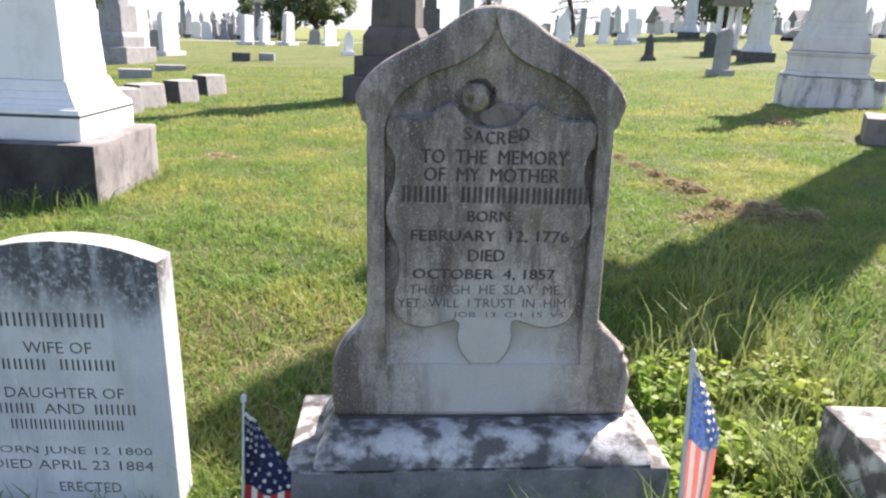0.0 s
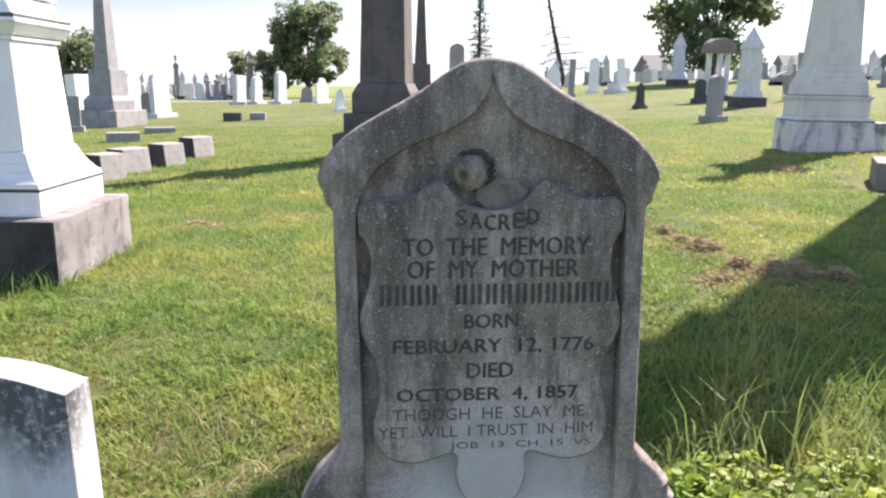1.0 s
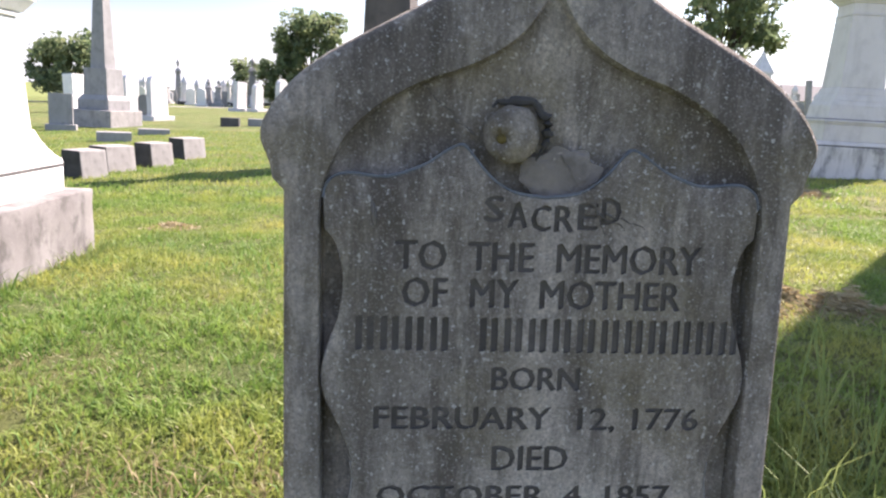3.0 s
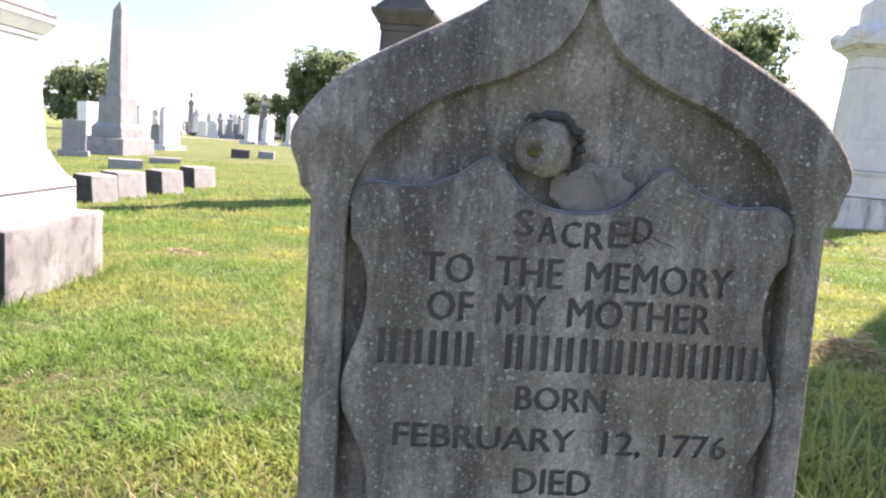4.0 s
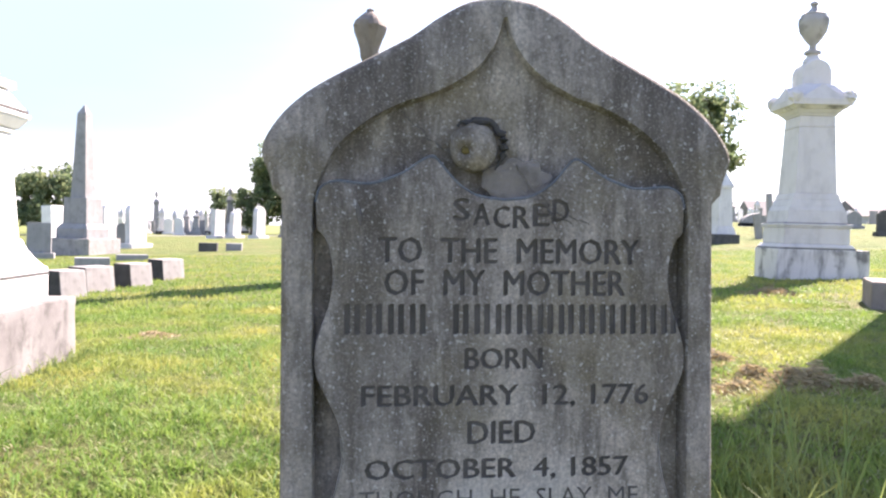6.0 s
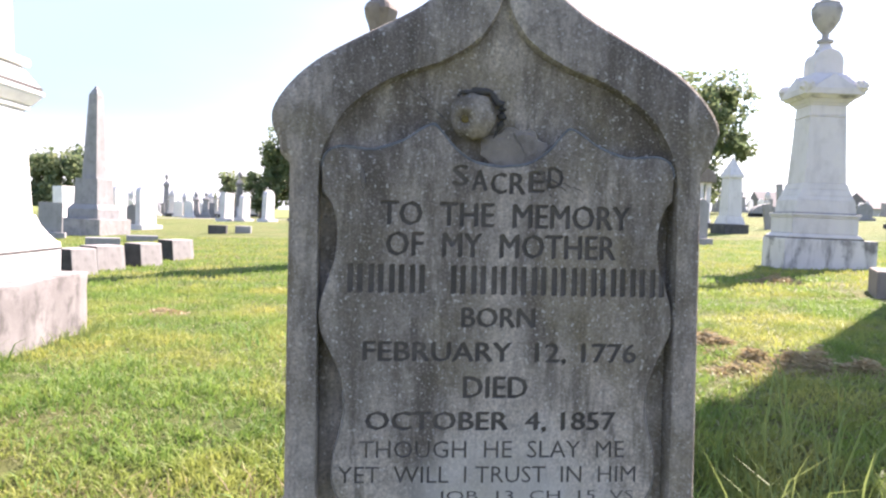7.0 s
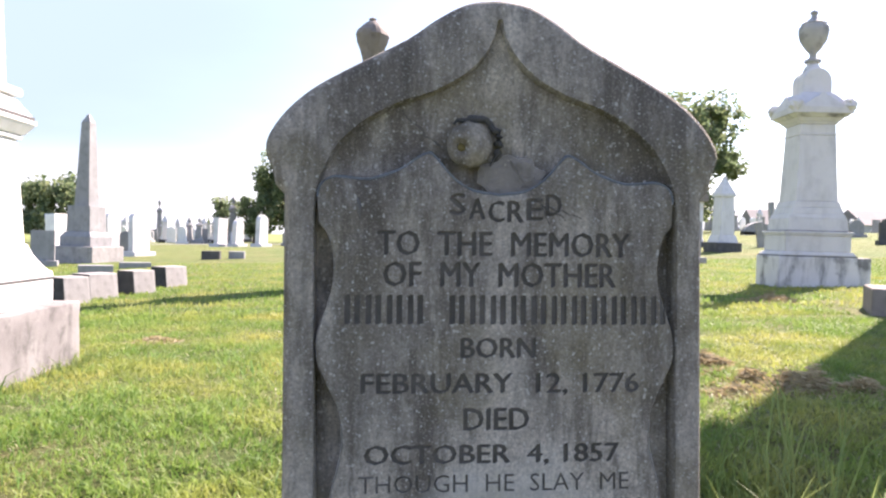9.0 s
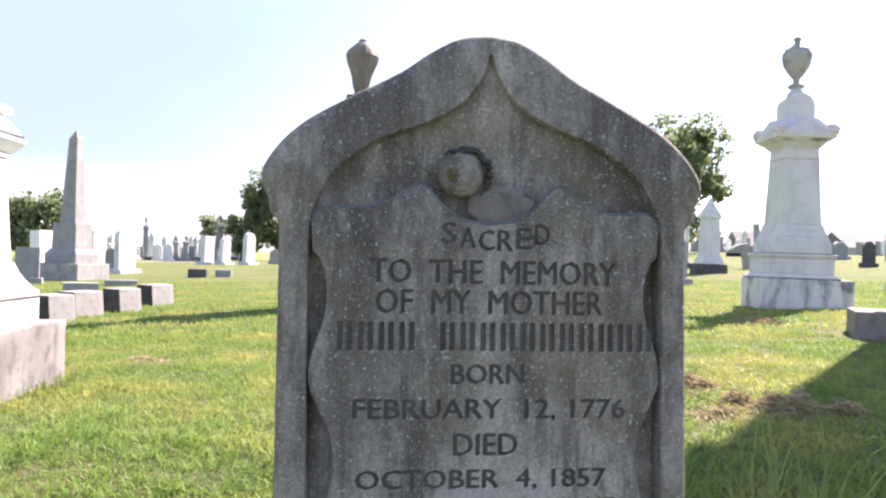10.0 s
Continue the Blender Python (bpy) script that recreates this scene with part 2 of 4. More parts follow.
M_LUSH = leafy("lush_grass", (0.13, 0.25, 0.06), (0.24, 0.38, 0.11), (0.17, 0.31, 0.08), 0.4)
M_DRY = leafy("dry_grass", (0.30, 0.235, 0.13), (0.48, 0.39, 0.225), (0.22, 0.165, 0.09), 0.35)
M_STRAW = leafy("straw", (0.42, 0.38, 0.22), (0.55, 0.5, 0.32), (0.34, 0.33, 0.15), 0.25)
M_CLOVER = leafy("weed_leaves", (0.11, 0.23, 0.02), (0.21, 0.34, 0.035), (0.30, 0.37, 0.07), 0.5)
M_LEAF = leafy("tree_leaves", (0.10, 0.155, 0.08), (0.185, 0.24, 0.12), (0.24, 0.27, 0.14), 0.55)
M_NEEDLE = leafy("needles", (0.045, 0.07, 0.055), (0.09, 0.12, 0.09), (0.07, 0.085, 0.07), 0.35)
M_BARK = plain("bark", (0.08, 0.065, 0.05), 0.9, 0.6, 14)
M_STICK = plain("grey_painted_stick", (0.55, 0.56, 0.57), 0.5, 0.3, 40)


def cloth(name, colour, through_light=0.35):
    m = plain(name, colour, 0.75, 0.2, 60)
    t = m.node_tree
    tr = t.nodes.new("ShaderNodeBsdfTranslucent")
    tr.inputs["Color"].default_value = (*colour, 1)
    mx = t.nodes.new("ShaderNodeMixShader")
    mx.inputs[0].default_value = through_light
    t.links.new(t.nodes["Principled BSDF"].outputs[0], mx.inputs[1])
    t.links.new(tr.outputs[0], mx.inputs[2])
    t.links.new(mx.outputs[0], t.nodes["Material Output"].inputs["Surface"])
    return m


M_NAVY = cloth("navy_cloth", (0.012, 0.018, 0.07), 0.1)
M_BLUE = cloth("faded_blue_cloth", (0.24, 0.35, 0.60), 0.5)
M_PINK = cloth("faded_red_cloth", (0.80, 0.38, 0.33), 0.55)
M_RED = cloth("red_cloth", (0.45, 0.03, 0.035), 0.15)
M_CLOTHW = cloth("white_cloth", (0.80, 0.79, 0.77), 0.4)
M_HOUSE = plain("pale_house_wall", (0.42, 0.42, 0.43), 0.8, 0.2, 0.3)
M_ROOF = plain("grey_roof", (0.16, 0.155, 0.16), 0.8, 0.3, 0.6)
M_ROAD = plain("pale_gravel_road", (0.42, 0.41, 0.39), 0.9, 0.3, 2.0)


def ground_mat():
    m, t, b = node_mat("lawn", 0.95)
    c = mixed(t, noise_out(t, 0.35, 6, lo=0.35, hi=0.65), (0.12, 0.19, 0.038), (0.21, 0.25, 0.065))
    c = mixed(t, times(t, noise_out(t, 0.9, 7, lo=0.46, hi=0.66, shift=(4, 2, 0)), 0.85), c, (0.26, 0.23, 0.09))
    c = mixed(t, times(t, noise_out(t, 5, 6, lo=0.5, hi=0.66, shift=(1, 9, 0)), 0.5), c, (0.06, 0.09, 0.02))
    g = noise_out(t, 45, 6, lo=0.3, hi=0.7, rough=0.7)
    c = mixed(t, times(t, g, 0.55), c, (0.05, 0.06, 0.018))
    t.links.new(c, b.inputs["Base Color"])
    bump(t, b, g, 1.0, 0.03)
    return m


M_LAWN = ground_mat()


# ---- mesh helpers ----
def obj(name, bm, mat, parent=None, label=""):
    me = bpy.data.meshes.new(name)
    bmesh.ops.recalc_face_normals(bm, faces=bm.faces)
    bm.to_mesh(me)
    bm.free()
    for m in mat if isinstance(mat, (list, tuple)) else (mat,):
        me.materials.append(m)
    o = new(name, me)
    o.parent = parent
    if label:
        tagged(o, label)
    return o


def part(name, bm, mat, parent, label=""):
    return obj(name, bm, mat, parent, label)


def thing(name, m, label, category, group="", kind=""):
    e = new(name)
    e.empty_display_size = 0.1
    e.matrix_world = m
    return tagged(e, label, category, group, kind)


def tier(bm, z0, z1, w0, d0, w1=None, d1=None, bev=0.012, cx=0.0, cy=0.0):
    """A block from z0 to z1, w0 x d0 below and w1 x d1 above, with worn edges."""
    w1, d1 = w1 or w0, d1 or d0
    vs = [bm.verts.new((cx + sx * w / 2, cy + sy * d / 2, z)) for z, w, d in ((z0, w0, d0), (z1, w1, d1)) for sx, sy in ((-1, -1), (1, -1), (1, 1), (-1, 1))]
    fs = [bm.faces.new([vs[i] for i in q]) for q in ((3, 2, 1, 0), (4, 5, 6, 7), (0, 1, 5, 4), (1, 2, 6, 5), (2, 3, 7, 6), (3, 0, 4, 7))]
    if bev:
        es = {e for f in fs for e in f.edges}
        bmesh.ops.bevel(bm, geom=list(es), offset=bev, segments=2, affect="EDGES", profile=0.6)
    return bm


def tiers(rows, bev=0.012):
    bm = bmesh.new()
    for r in rows:
        tier(bm, *r, bev=bev)
    return bm


def lathe(profile, seg=20, cx=0.0, cy=0.0, bm=None, wob=0.0):
    bm = bm or bmesh.new()
    rings = []
    for r, z in profile:
        rings.append([bm.verts.new((cx + r * math.cos(a) * (1 + wob * math.sin(5 * a)), cy + r * math.sin(a), z)) for a in (2 * math.pi * i / seg for i in range(seg))])
    for a, b in zip(rings, rings[1:]):
        for i in range(seg):
            bm.faces.new((a[i], a[(i + 1) % seg], b[(i + 1) % seg], b[i]))
    bm.faces.new(rings[0][::-1])
    bm.faces.new(rings[-1])
    return bm


def spline(pts, n):
    """Catmull-Rom through pts, n steps a span."""
    p = [Vector(q) for q in pts]
    p = [2 * p[0] - p[1]] + p + [2 * p[-1] - p[-2]]
    out = []
    for i in range(1, len(p) - 2):
        for k in range(n):
            s = k / n
            out.append(0.5 * (2 * p[i] + (p[i + 1] - p[i - 1]) * s + (2 * p[i - 1] - 5 * p[i] + 4 * p[i + 1] - p[i + 2]) * s * s + (3 * p[i] - p[i - 1] - 3 * p[i + 1] + p[i + 2]) * s ** 3))
    return out + [p[-2]]


def inset(loop, d):
    """A closed 2D loop, counter-clockwise, moved inwards by d."""
    n, out = len(loop), []
    for i in range(n):
        a, b = loop[i - 1], loop[(i + 1) % n]
        tn = (b - a)
        nn = Vector((-tn.y, tn.x))
        nn = nn.normalized() if nn.length > 1e-9 else nn
        out.append(loop[i] + nn * d)
    return out


def ring(bm, loop, y):
    return [bm.verts.new((p[0], y, p[1])) for p in loop]


def bridge(bm, a, b):
    n = len(a)
    for i in range(n):
        bm.faces.new((a[i], a[(i + 1) % n], b[(i + 1) % n], b[i]))


def plate(loop, front, back, bev):
    """A slab with the outline loop (x, z), rounded at front and back."""
    bm = bmesh.new()
    small = inset(loop, bev)
    mid = inset(loop, bev * 0.3)
    r = [ring(bm, small, front), ring(bm, mid, front + bev * 0.3), ring(bm, loop, front + bev), ring(bm, loop, back - bev), ring(bm, small, back)]
    for a, b in zip(r, r[1:]):
        bridge(bm, a, b)
    bm.faces.new(r[0])
    bm.faces.new(r[-1][::-1])
    return bm


def smooth(ob, angle=35):
    for p in ob.data.polygons:
        p.use_smooth = True
    ob.data.set_sharp_from_angle(angle=radians(angle))
    return ob


def text_mesh(s, x0, x1, z, h, depth, y):
    """The letters s from x0 to x1 on the line z, h high, as a solid from y to y + depth; vertices and faces."""
    cu = bpy.data.curves.new("t", "FONT")
    cu.body, cu.extrude, cu.resolution_u = s, 0.5, 2
    cu.offset = -0.002
    o = bpy.data.objects.new("t", cu)
    scene.collection.objects.link(o)
    me = o.evaluated_get(bpy.context.evaluated_depsgraph_get()).to_mesh()
    co = np.array([v.co[:] for v in me.vertices])
    fa = [list(p.vertices) for p in me.polygons]
    bpy.data.objects.remove(o)
    bpy.data.curves.remove(cu)
    lo, hi = co.min(0), co.max(0)
    k = np.array(((x1 - x0) / (hi[0] - lo[0]), h / max(0.5, hi[1] - lo[1]), depth))
    co = (co - (lo[0], 0 if lo[1] > -0.05 else lo[1], 0)) * k
    return [(x0 + a, y + depth / 2 + c, z + b) for a, b, c in co], fa


def bars_mesh(n, x0, x1, z, h, depth, y, gaps=()):
    """Plain upright bars, two thin ones in place of each of n letters."""
    pitch, vs, fs = (x1 - x0) / n, [], []
    for i in range(n):
        if i in gaps:
            continue
        for u in (0.16, 0.62):
            a, b = x0 + pitch * (i + u), x0 + pitch * (i + u + 0.19)
            k = len(vs)
            vs += [(x, yy, zz) for yy in (y, y + depth) for x, zz in ((a, z), (b, z), (b, z + h), (a, z + h))]
            fs += [[k + j for j in q] for q in ((0, 1, 2, 3), (7, 6, 5, 4), (0, 4, 5, 1), (1, 5, 6, 2), (2, 6, 7, 3), (3, 7, 4, 0))]
    return vs, fs


def tube(pts, radius, seg=6, bm=None):
    """A bead along pts; radius is a function of the way along it, 0 to 1."""
    bm = bm or bmesh.new()
    rings = []
    for i, p in enumerate(pts):
        q = (Vector(pts[min(i + 1, len(pts) - 1)]) - Vector(pts[max(i - 1, 0)])).to_track_quat("Z", "Y")
        r = radius(i / (len(pts) - 1))
        rings.append([bm.verts.new(Vector(p) + q @ Vector((r * math.cos(a), r * math.sin(a), 0))) for a in (2 * math.pi * k / seg for k in range(seg))])
    for a, b in zip(rings, rings[1:]):
        bridge(bm, a, b)
    bm.faces.new(rings[0][::-1])
    bm.faces.new(rings[-1])
    return bm


def carve(ob, pieces, groove, shift=0.0):
    """Cut the solids in pieces, moved by shift, out of ob, the cuts in the material groove."""
    vs, fs = [], []
    for v, f in pieces:
        k = len(vs)
        vs += [(a + shift, b + 0.1 * shift, c + 0.5 * shift) for a, b, c in v]
        fs += [[k + i for i in q] for q in f]
    me = bpy.data.meshes.new("cut")
    me.from_pydata(vs, [], fs)
    bm = bmesh.new()
    bm.from_mesh(me)
    bmesh.ops.remove_doubles(bm, verts=bm.verts, dist=1e-6)
    bmesh.ops.recalc_face_normals(bm, faces=bm.faces)
    bm.to_mesh(me)
    bm.free()
    me.materials.append(groove)
    cut = new("cut", me)
    cut.matrix_world = ob.matrix_world
    bpy.context.view_layer.update()
    md = ob.modifiers.new("cut", "BOOLEAN")
    md.operation, md.solver, md.object, md.material_mode = "DIFFERENCE", "EXACT", cut, "TRANSFER"
    done = bpy.data.meshes.new_from_object(ob.evaluated_get(bpy.context.evaluated_depsgraph_get()))
    ob.modifiers.clear()
    ob.data = done
    bpy.data.objects.remove(cut)
    return ob


def ss(a, b, v):
    t = min(1.0, max(0.0, (v - a) / (b - a)))
    return t * t * (3 - 2 * t)


def gz(x, y):
    """Height of the lawn: a shallow dip near the grave, a slow rise beyond, a fall behind the crest."""
    z = -0.2 * (1 - ss(2.0, 4.5, y)) + 0.3 * ss(14, 50, y) + 1.1 * ss(-5, 25, x) * ss(14, 75, y)
    z += 1.05 * math.tanh((x - 0.1) / 30)      # the lawn rises to the right
    d = math.hypot(x, y)
    return z - 0.02 * max(0.0, d - 95) if d < 400 else z - 6.1


def at(x, y, rz=0.0, dz=0.0, rx=0.0, ry=0.0):
    return pose(x, y, gz(x, y) + dz, rx, ry, rz)


# ---- lawn ----
def lawn():
    xs = [-3000, -900, -300, -140] + [v for v in np.arange(-90, -8, 4.0)] + [v for v in np.arange(-8, 8, 0.25)] + [v for v in np.arange(8, 91, 4.0)] + [140, 300, 900, 3000]
    ys = [-2500, -600, -120, -30, -10] + [v for v in np.arange(-4, 12, 0.25)] + [v for v in np.arange(12, 30, 1.0)] + [v for v in np.arange(30, 110, 4.0)] + [140, 200, 300, 450, 900, 3500]
    vs = []
    for y in ys:
        for x in xs:
            z = gz(x, y)
            if abs(x) < 9 and -4 < y < 13:
                z += 0.018 * noise.noise((x * 1.3, y * 1.3, 0)) + 0.01 * noise.noise((x * 4, y * 4, 3))
            vs.append((x, y, z))
    n = len(xs)
    fs = [(j * n + i, j * n + i + 1, (j + 1) * n + i + 1, (j + 1) * n + i) for j in range(len(ys) - 1) for i in range(n - 1)]
    me = bpy.data.meshes.new("ground")
    me.from_pydata(vs, [], fs)
    me.materials.append(M_LAWN)
    o = smooth(new("ground", me), 80)
    return tagged(o, "mown green cemetery lawn with dry yellow patches", "lawn", kind="structure")


lawn()


# ---- the carved headstone ----
def mirrored(half):
    """A closed counter-clockwise loop from a right half, given from the top down."""
    right = [Vector((1.015 * p[0], p[1])) for p in half]
    left = [Vector((-p.x, p.y)) for p in right]
    loop = left + right[::-1]
    out = []
    for p in loop:
        if not out or (p - out[-1]).length > 1e-5:
            out.append(p)
    if (out[0] - out[-1]).length < 1e-5:
        out.pop()
    return out


OUT_TOP = spline([(0, 1.226), (0.05, 1.218), (0.10, 1.19), (0.145, 1.157), (0.235, 1.107), (0.29, 1.073), (0.33, 1.036), (0.355, 0.998), (0.359, 0.972), (0.349, 0.945), (0.344, 0.922)], 4)
OUT_LOW = spline([(0.330, 0.908), (0.328, 0.60), (0.326, 0.37)], 3) + spline([(0.345, 0.348), (0.385, 0.308), (0.412, 0.262), (0.424, 0.22), (0.424, 0.14), (0.420, 0.08)], 3)
IN_TOP = spline([(0.003, 1.188), (0.013, 1.153), (0.032, 1.122), (0.052, 1.102), (0.075, 1.086), (0.11, 1.068), (0.16, 1.050), (0.21, 1.021), (0.246, 0.988), (0.267, 0.953), (0.281, 0.915), (0.285, 0.875)], 4)
IN_LOW = spline([(0.283, 0.70), (0.279, 0.45), (0.275, 0.24)], 4)
SHIELD_TOP = spline([(0, 0.908), (0.04, 0.914), (0.072, 0.934), (0.098, 0.964), (0.110, 0.972), (0.127, 0.964), (0.157, 0.944), (0.20, 0.929), (0.25, 0.932), (0.272, 0.922), (0.279, 0.900)], 4)
SHIELD_SIDE = spline([(0.277, 0.862), (0.262, 0.842), (0.253, 0.80), (0.257, 0.755), (0.273, 0.705), (0.279, 0.672), (0.274, 0.642), (0.258, 0.608), (0.242, 0.57), (0.236, 0.525), (0.243, 0.487)], 3)
SHIELD_FOOT = spline([(0.252, 0.455), (0.251, 0.41), (0.226, 0.368), (0.17, 0.352), (0.12, 0.363), (0.086, 0.373), (0.072, 0.358), (0.076, 0.325), (0.066, 0.283), (0.038, 0.244)], 3)


def carved_headstone():
    m = pose(0.110, 1.922, 0.006, 0, 0, 5) @ pose(0, 0, 0, -3.5) @ pose(0, 0, 0, 0, -0.8, 0)
    root = thing("carved_headstone", m, "tall soot-streaked grey marble headstone with shouldered top and carved shield", "headstone")
    outer = mirrored(OUT_TOP + OUT_LOW)
    inner = mirrored(IN_TOP + IN_LOW)
    for p in outer:      # chipped lower shoulder
        if p.x > 0.33 and 0.18 < p.y < 0.36:
            p += Vector((noise.noise((p.x * 60, p.y * 60, 1)), noise.noise((p.x * 60, p.y * 60, 7)))) * 0.014
    bm = bmesh.new()
    back = ring(bm, inset(outer, 0.008), 0.118)
    side_b = ring(bm, outer, 0.110)
    rim = [ring(bm, inset(outer, i), y) for i, y in ((0.0, 0.030), (0.0015, 0.018), (0.005, 0.009), (0.011, 0.003), (0.019, 0.0))]
    face = rim[-1]
    loops = [back, side_b] + rim
    for a, b in zip(loops, loops[1:]):
        bridge(bm, a, b)
    bm.faces.new(back[::-1])
    edge, roll, floor = ring(bm, inner, 0.0), ring(bm, inset(inner, 0.002), 0.005), ring(bm, inset(inner, 0.004), 0.030)
    for v in floor:
        v.co.y = 0.008 + 0.036 * ss(0.245, 0.345, v.co.z) - 0.026 * ss(0.86, 0.90, v.co.z) - 0.006 * ss(1.07, 1.19, v.co.z)      # the sunk panel runs out at its foot
    bridge(bm, edge, roll)
    bridge(bm, roll, floor)
    k = sum(1 for v in floor[:len(floor) // 2] if v.co.z > 0.865)
    bmesh.ops.triangulate(bm, faces=[bm.faces.new(floor[-k:] + floor[:k]), bm.faces.new(floor[k - 1:len(floor) - k + 1])])
    # the flat frame between the two outlines
    es = [bm.edges.get((l[i], l[(i + 1) % len(l)])) for l in (face, edge) for i in range(len(l))]
    bmesh.ops.triangle_fill(bm, edges=[e for e in es if e], use_beauty=True)
    smooth(part("slab", bm, M_MAIN, root), 30)
    shield = smooth(part("shield", plate(mirrored(SHIELD_TOP + SHIELD_SIDE + SHIELD_FOOT), 0.001, 0.055, 0.0045), M_MAIN, root, "raised carved shield panel with incised inscription"), 30)
    d, y = 0.010, -0.004
    cut = [text_mesh(c, -0.078 + 0.0305 * i, -0.078 + 0.0305 * i + 0.024, 0.866 + 0.0018 * (i - 2.5) ** 2, 0.033, d, y) for i, c in enumerate("SACRED")]
    cut += [text_mesh(s, a - 0.012, b - 0.012, z, h, d, y) for s, a, b, z, h in (
        ("TO  THE  MEMORY", -0.178, 0.221, 0.813, 0.038), ("OF  MY  MOTHER", -0.168, 0.198, 0.765, 0.038), ("BORN", -0.047, 0.069, 0.655, 0.031),
        ("FEBRUARY  12, 1776", -0.2, 0.235, 0.596, 0.035), ("DIED", -0.042, 0.059, 0.544, 0.033), ("OCTOBER  4, 1857", -0.194, 0.203, 0.489, 0.033),
        ("THOUGH  HE  SLAY  ME", -0.203, 0.219, 0.450, 0.027), ("YET  WILL  I TRUST  IN  HIM", -0.235, 0.238, 0.411, 0.026), ("JOB  13  CH. 15  VS", -0.079, 0.235, 0.378, 0.020))]
    faint = cut[-3:]
    cut = cut[:-3]
    cut.append(bars_mesh(16, -0.243, 0.273, 0.707, 0.044, d, y, (4,)))
    carve(shield, cut, M_GROOVE, -0.0014)
    carve(shield, cut, M_GROOVE, 0.0014)
    carve(shield, faint, M_FAINT)
    part("joint", tiers([(0.066, 0.083, 0.825, 0.10)], 0), M_BLACK, root, "dark mortar joint").location = (0, 0.058, 0)
    # broken rosette boss in the scoop above the shield
    bm = bmesh.new()
    bmesh.ops.create_icosphere(bm, subdivisions=4, radius=0.036)
    for v in bm.verts:
        n = noise.noise(v.co * 45) * 0.004 + noise.noise(v.co * 110) * 0.002
        pit = math.exp(-((v.co.x + 0.015) ** 2 + (v.co.z + 0.006) ** 2) / 0.00007) * 0.028 if v.co.y < 0 else 0
        v.co = v.co * (1 + n / 0.038) + Vector((0, pit, 0))
        v.co.y *= 0.8
        v.co += Vector((-0.046, 0.010, 0.988))
    smooth(part("boss", bm, M_MAIN, root, "broken round carved boss"), 60)
    # dark lichen-coloured ball in the pit, painting the shade of the hole
    bm = bmesh.new()
    bmesh.ops.create_icosphere(bm, subdivisions=2, radius=0.0085)
    for v in bm.verts:
        v.co = Vector((v.co.x, v.co.y * 0.5, v.co.z * 0.85)) + Vector((-0.060, -0.001, 0.982))
    smooth(part("hole_shade", bm, M_LICHEN, root, "dark lichen-coloured ball shading the drilled hole"), 60)
    # black bead curling round the boss, painting the shade inside its break
    arc = [Vector((-0.042 + 0.043 * math.cos(a), 0.0160, 0.989 + 0.043 * math.sin(a))) for a in (radians(128 - 8.5 * i) for i in range(22))]
    arc = [p + Vector((noise.noise(p * 70), 0, noise.noise(p * 70 + Vector((5, 5, 5))))) * 0.008 for p in arc]
    part("break_shade", tube(arc, lambda s: 0.0015 + 0.0075 * math.sin(math.pi * min(1, s * 1.05)) * (0.75 + 0.3 * math.sin(s * 11)), 8), M_SOOT_SHADE, root, "dark bead painting the shade of the break round the boss")
    bm = bmesh.new()
    bmesh.ops.create_icosphere(bm, subdivisions=4, radius=0.05)
    for v in bm.verts:
        v.co = Vector((v.co.x * 1.0, v.co.y * 0.05, v.co.z * 0.62)) * (1 + 0.35 * noise.noise(v.co * 40)) + Vector((0.022, 0.0172, 0.940))
    smooth(part("broken_edge", bm, M_BREAK, root, "pale broken patch below the boss"), 60)
    # painted outline beads: bluish skylight on the upper edge, crease shade round the foot
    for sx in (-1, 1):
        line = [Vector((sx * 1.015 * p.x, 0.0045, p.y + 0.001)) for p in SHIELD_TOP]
        part("sky_edge_line", tube(line, lambda s: 0.0022 + 0.0009 * math.sin(s * 31) * math.sin(s * 13)), M_SKY_EDGE, root, "blue-grey bead painting skylight on the edge")
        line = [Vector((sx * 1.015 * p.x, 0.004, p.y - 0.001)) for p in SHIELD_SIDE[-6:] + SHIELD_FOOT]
        part("crease_shade", tube(line, lambda s: 0.0016 * (1 - 0.75 * s) + 0.0004 * math.sin(s * 23) * (1 - s) + 0.0002), M_FAINT, root, "dark bead painting shade along the shield's foot")
    part("notch", tube([Vector((-0.221 + 0.001 * i, 0.0005, 0.900 - 0.008 * i)) for i in range(5)], lambda s: 0.0015 + 0.0028 * math.sin(math.pi * s)), M_GROOVE, root)

    # cracks running down from the boss and across the arch
    def crack(x, z, dx, dz, n, wide, seed):
        rng = random.Random(seed)
        pts = []
        for i in range(n):
            y = 0.0008 if z < 0.915 else 0.0065 if z < 0.968 and dx > 0 else 0.0165
            pts.append(Vector((x, y, z)))
            x += dx + rng.uniform(-0.0024, 0.0024)
            z += dz + rng.uniform(-0.0024, 0.0024)
        part("crack", tube(pts, lambda s: 0.0004 + wide * abs(math.sin(s * n * 0.7)) * (1 - 0.8 * s), 5), M_GROOVE, root)

    crack(0.016, 0.966, 0.0026, -0.0032, 19, 0.0016, 12)
    crack(0.058, 0.905, 0.0028, -0.0021, 19, 0.0022, 13)
    crack(0.066, 0.896, 0.0016, -0.0034, 12, 0.0018, 14)
    crack(0.074, 0.895, 0.0036, -0.0012, 14, 0.0012, 15)
    crack(-0.092, 0.985, -0.0030, 0.0028, 24, 0.0012, 16)
    return root


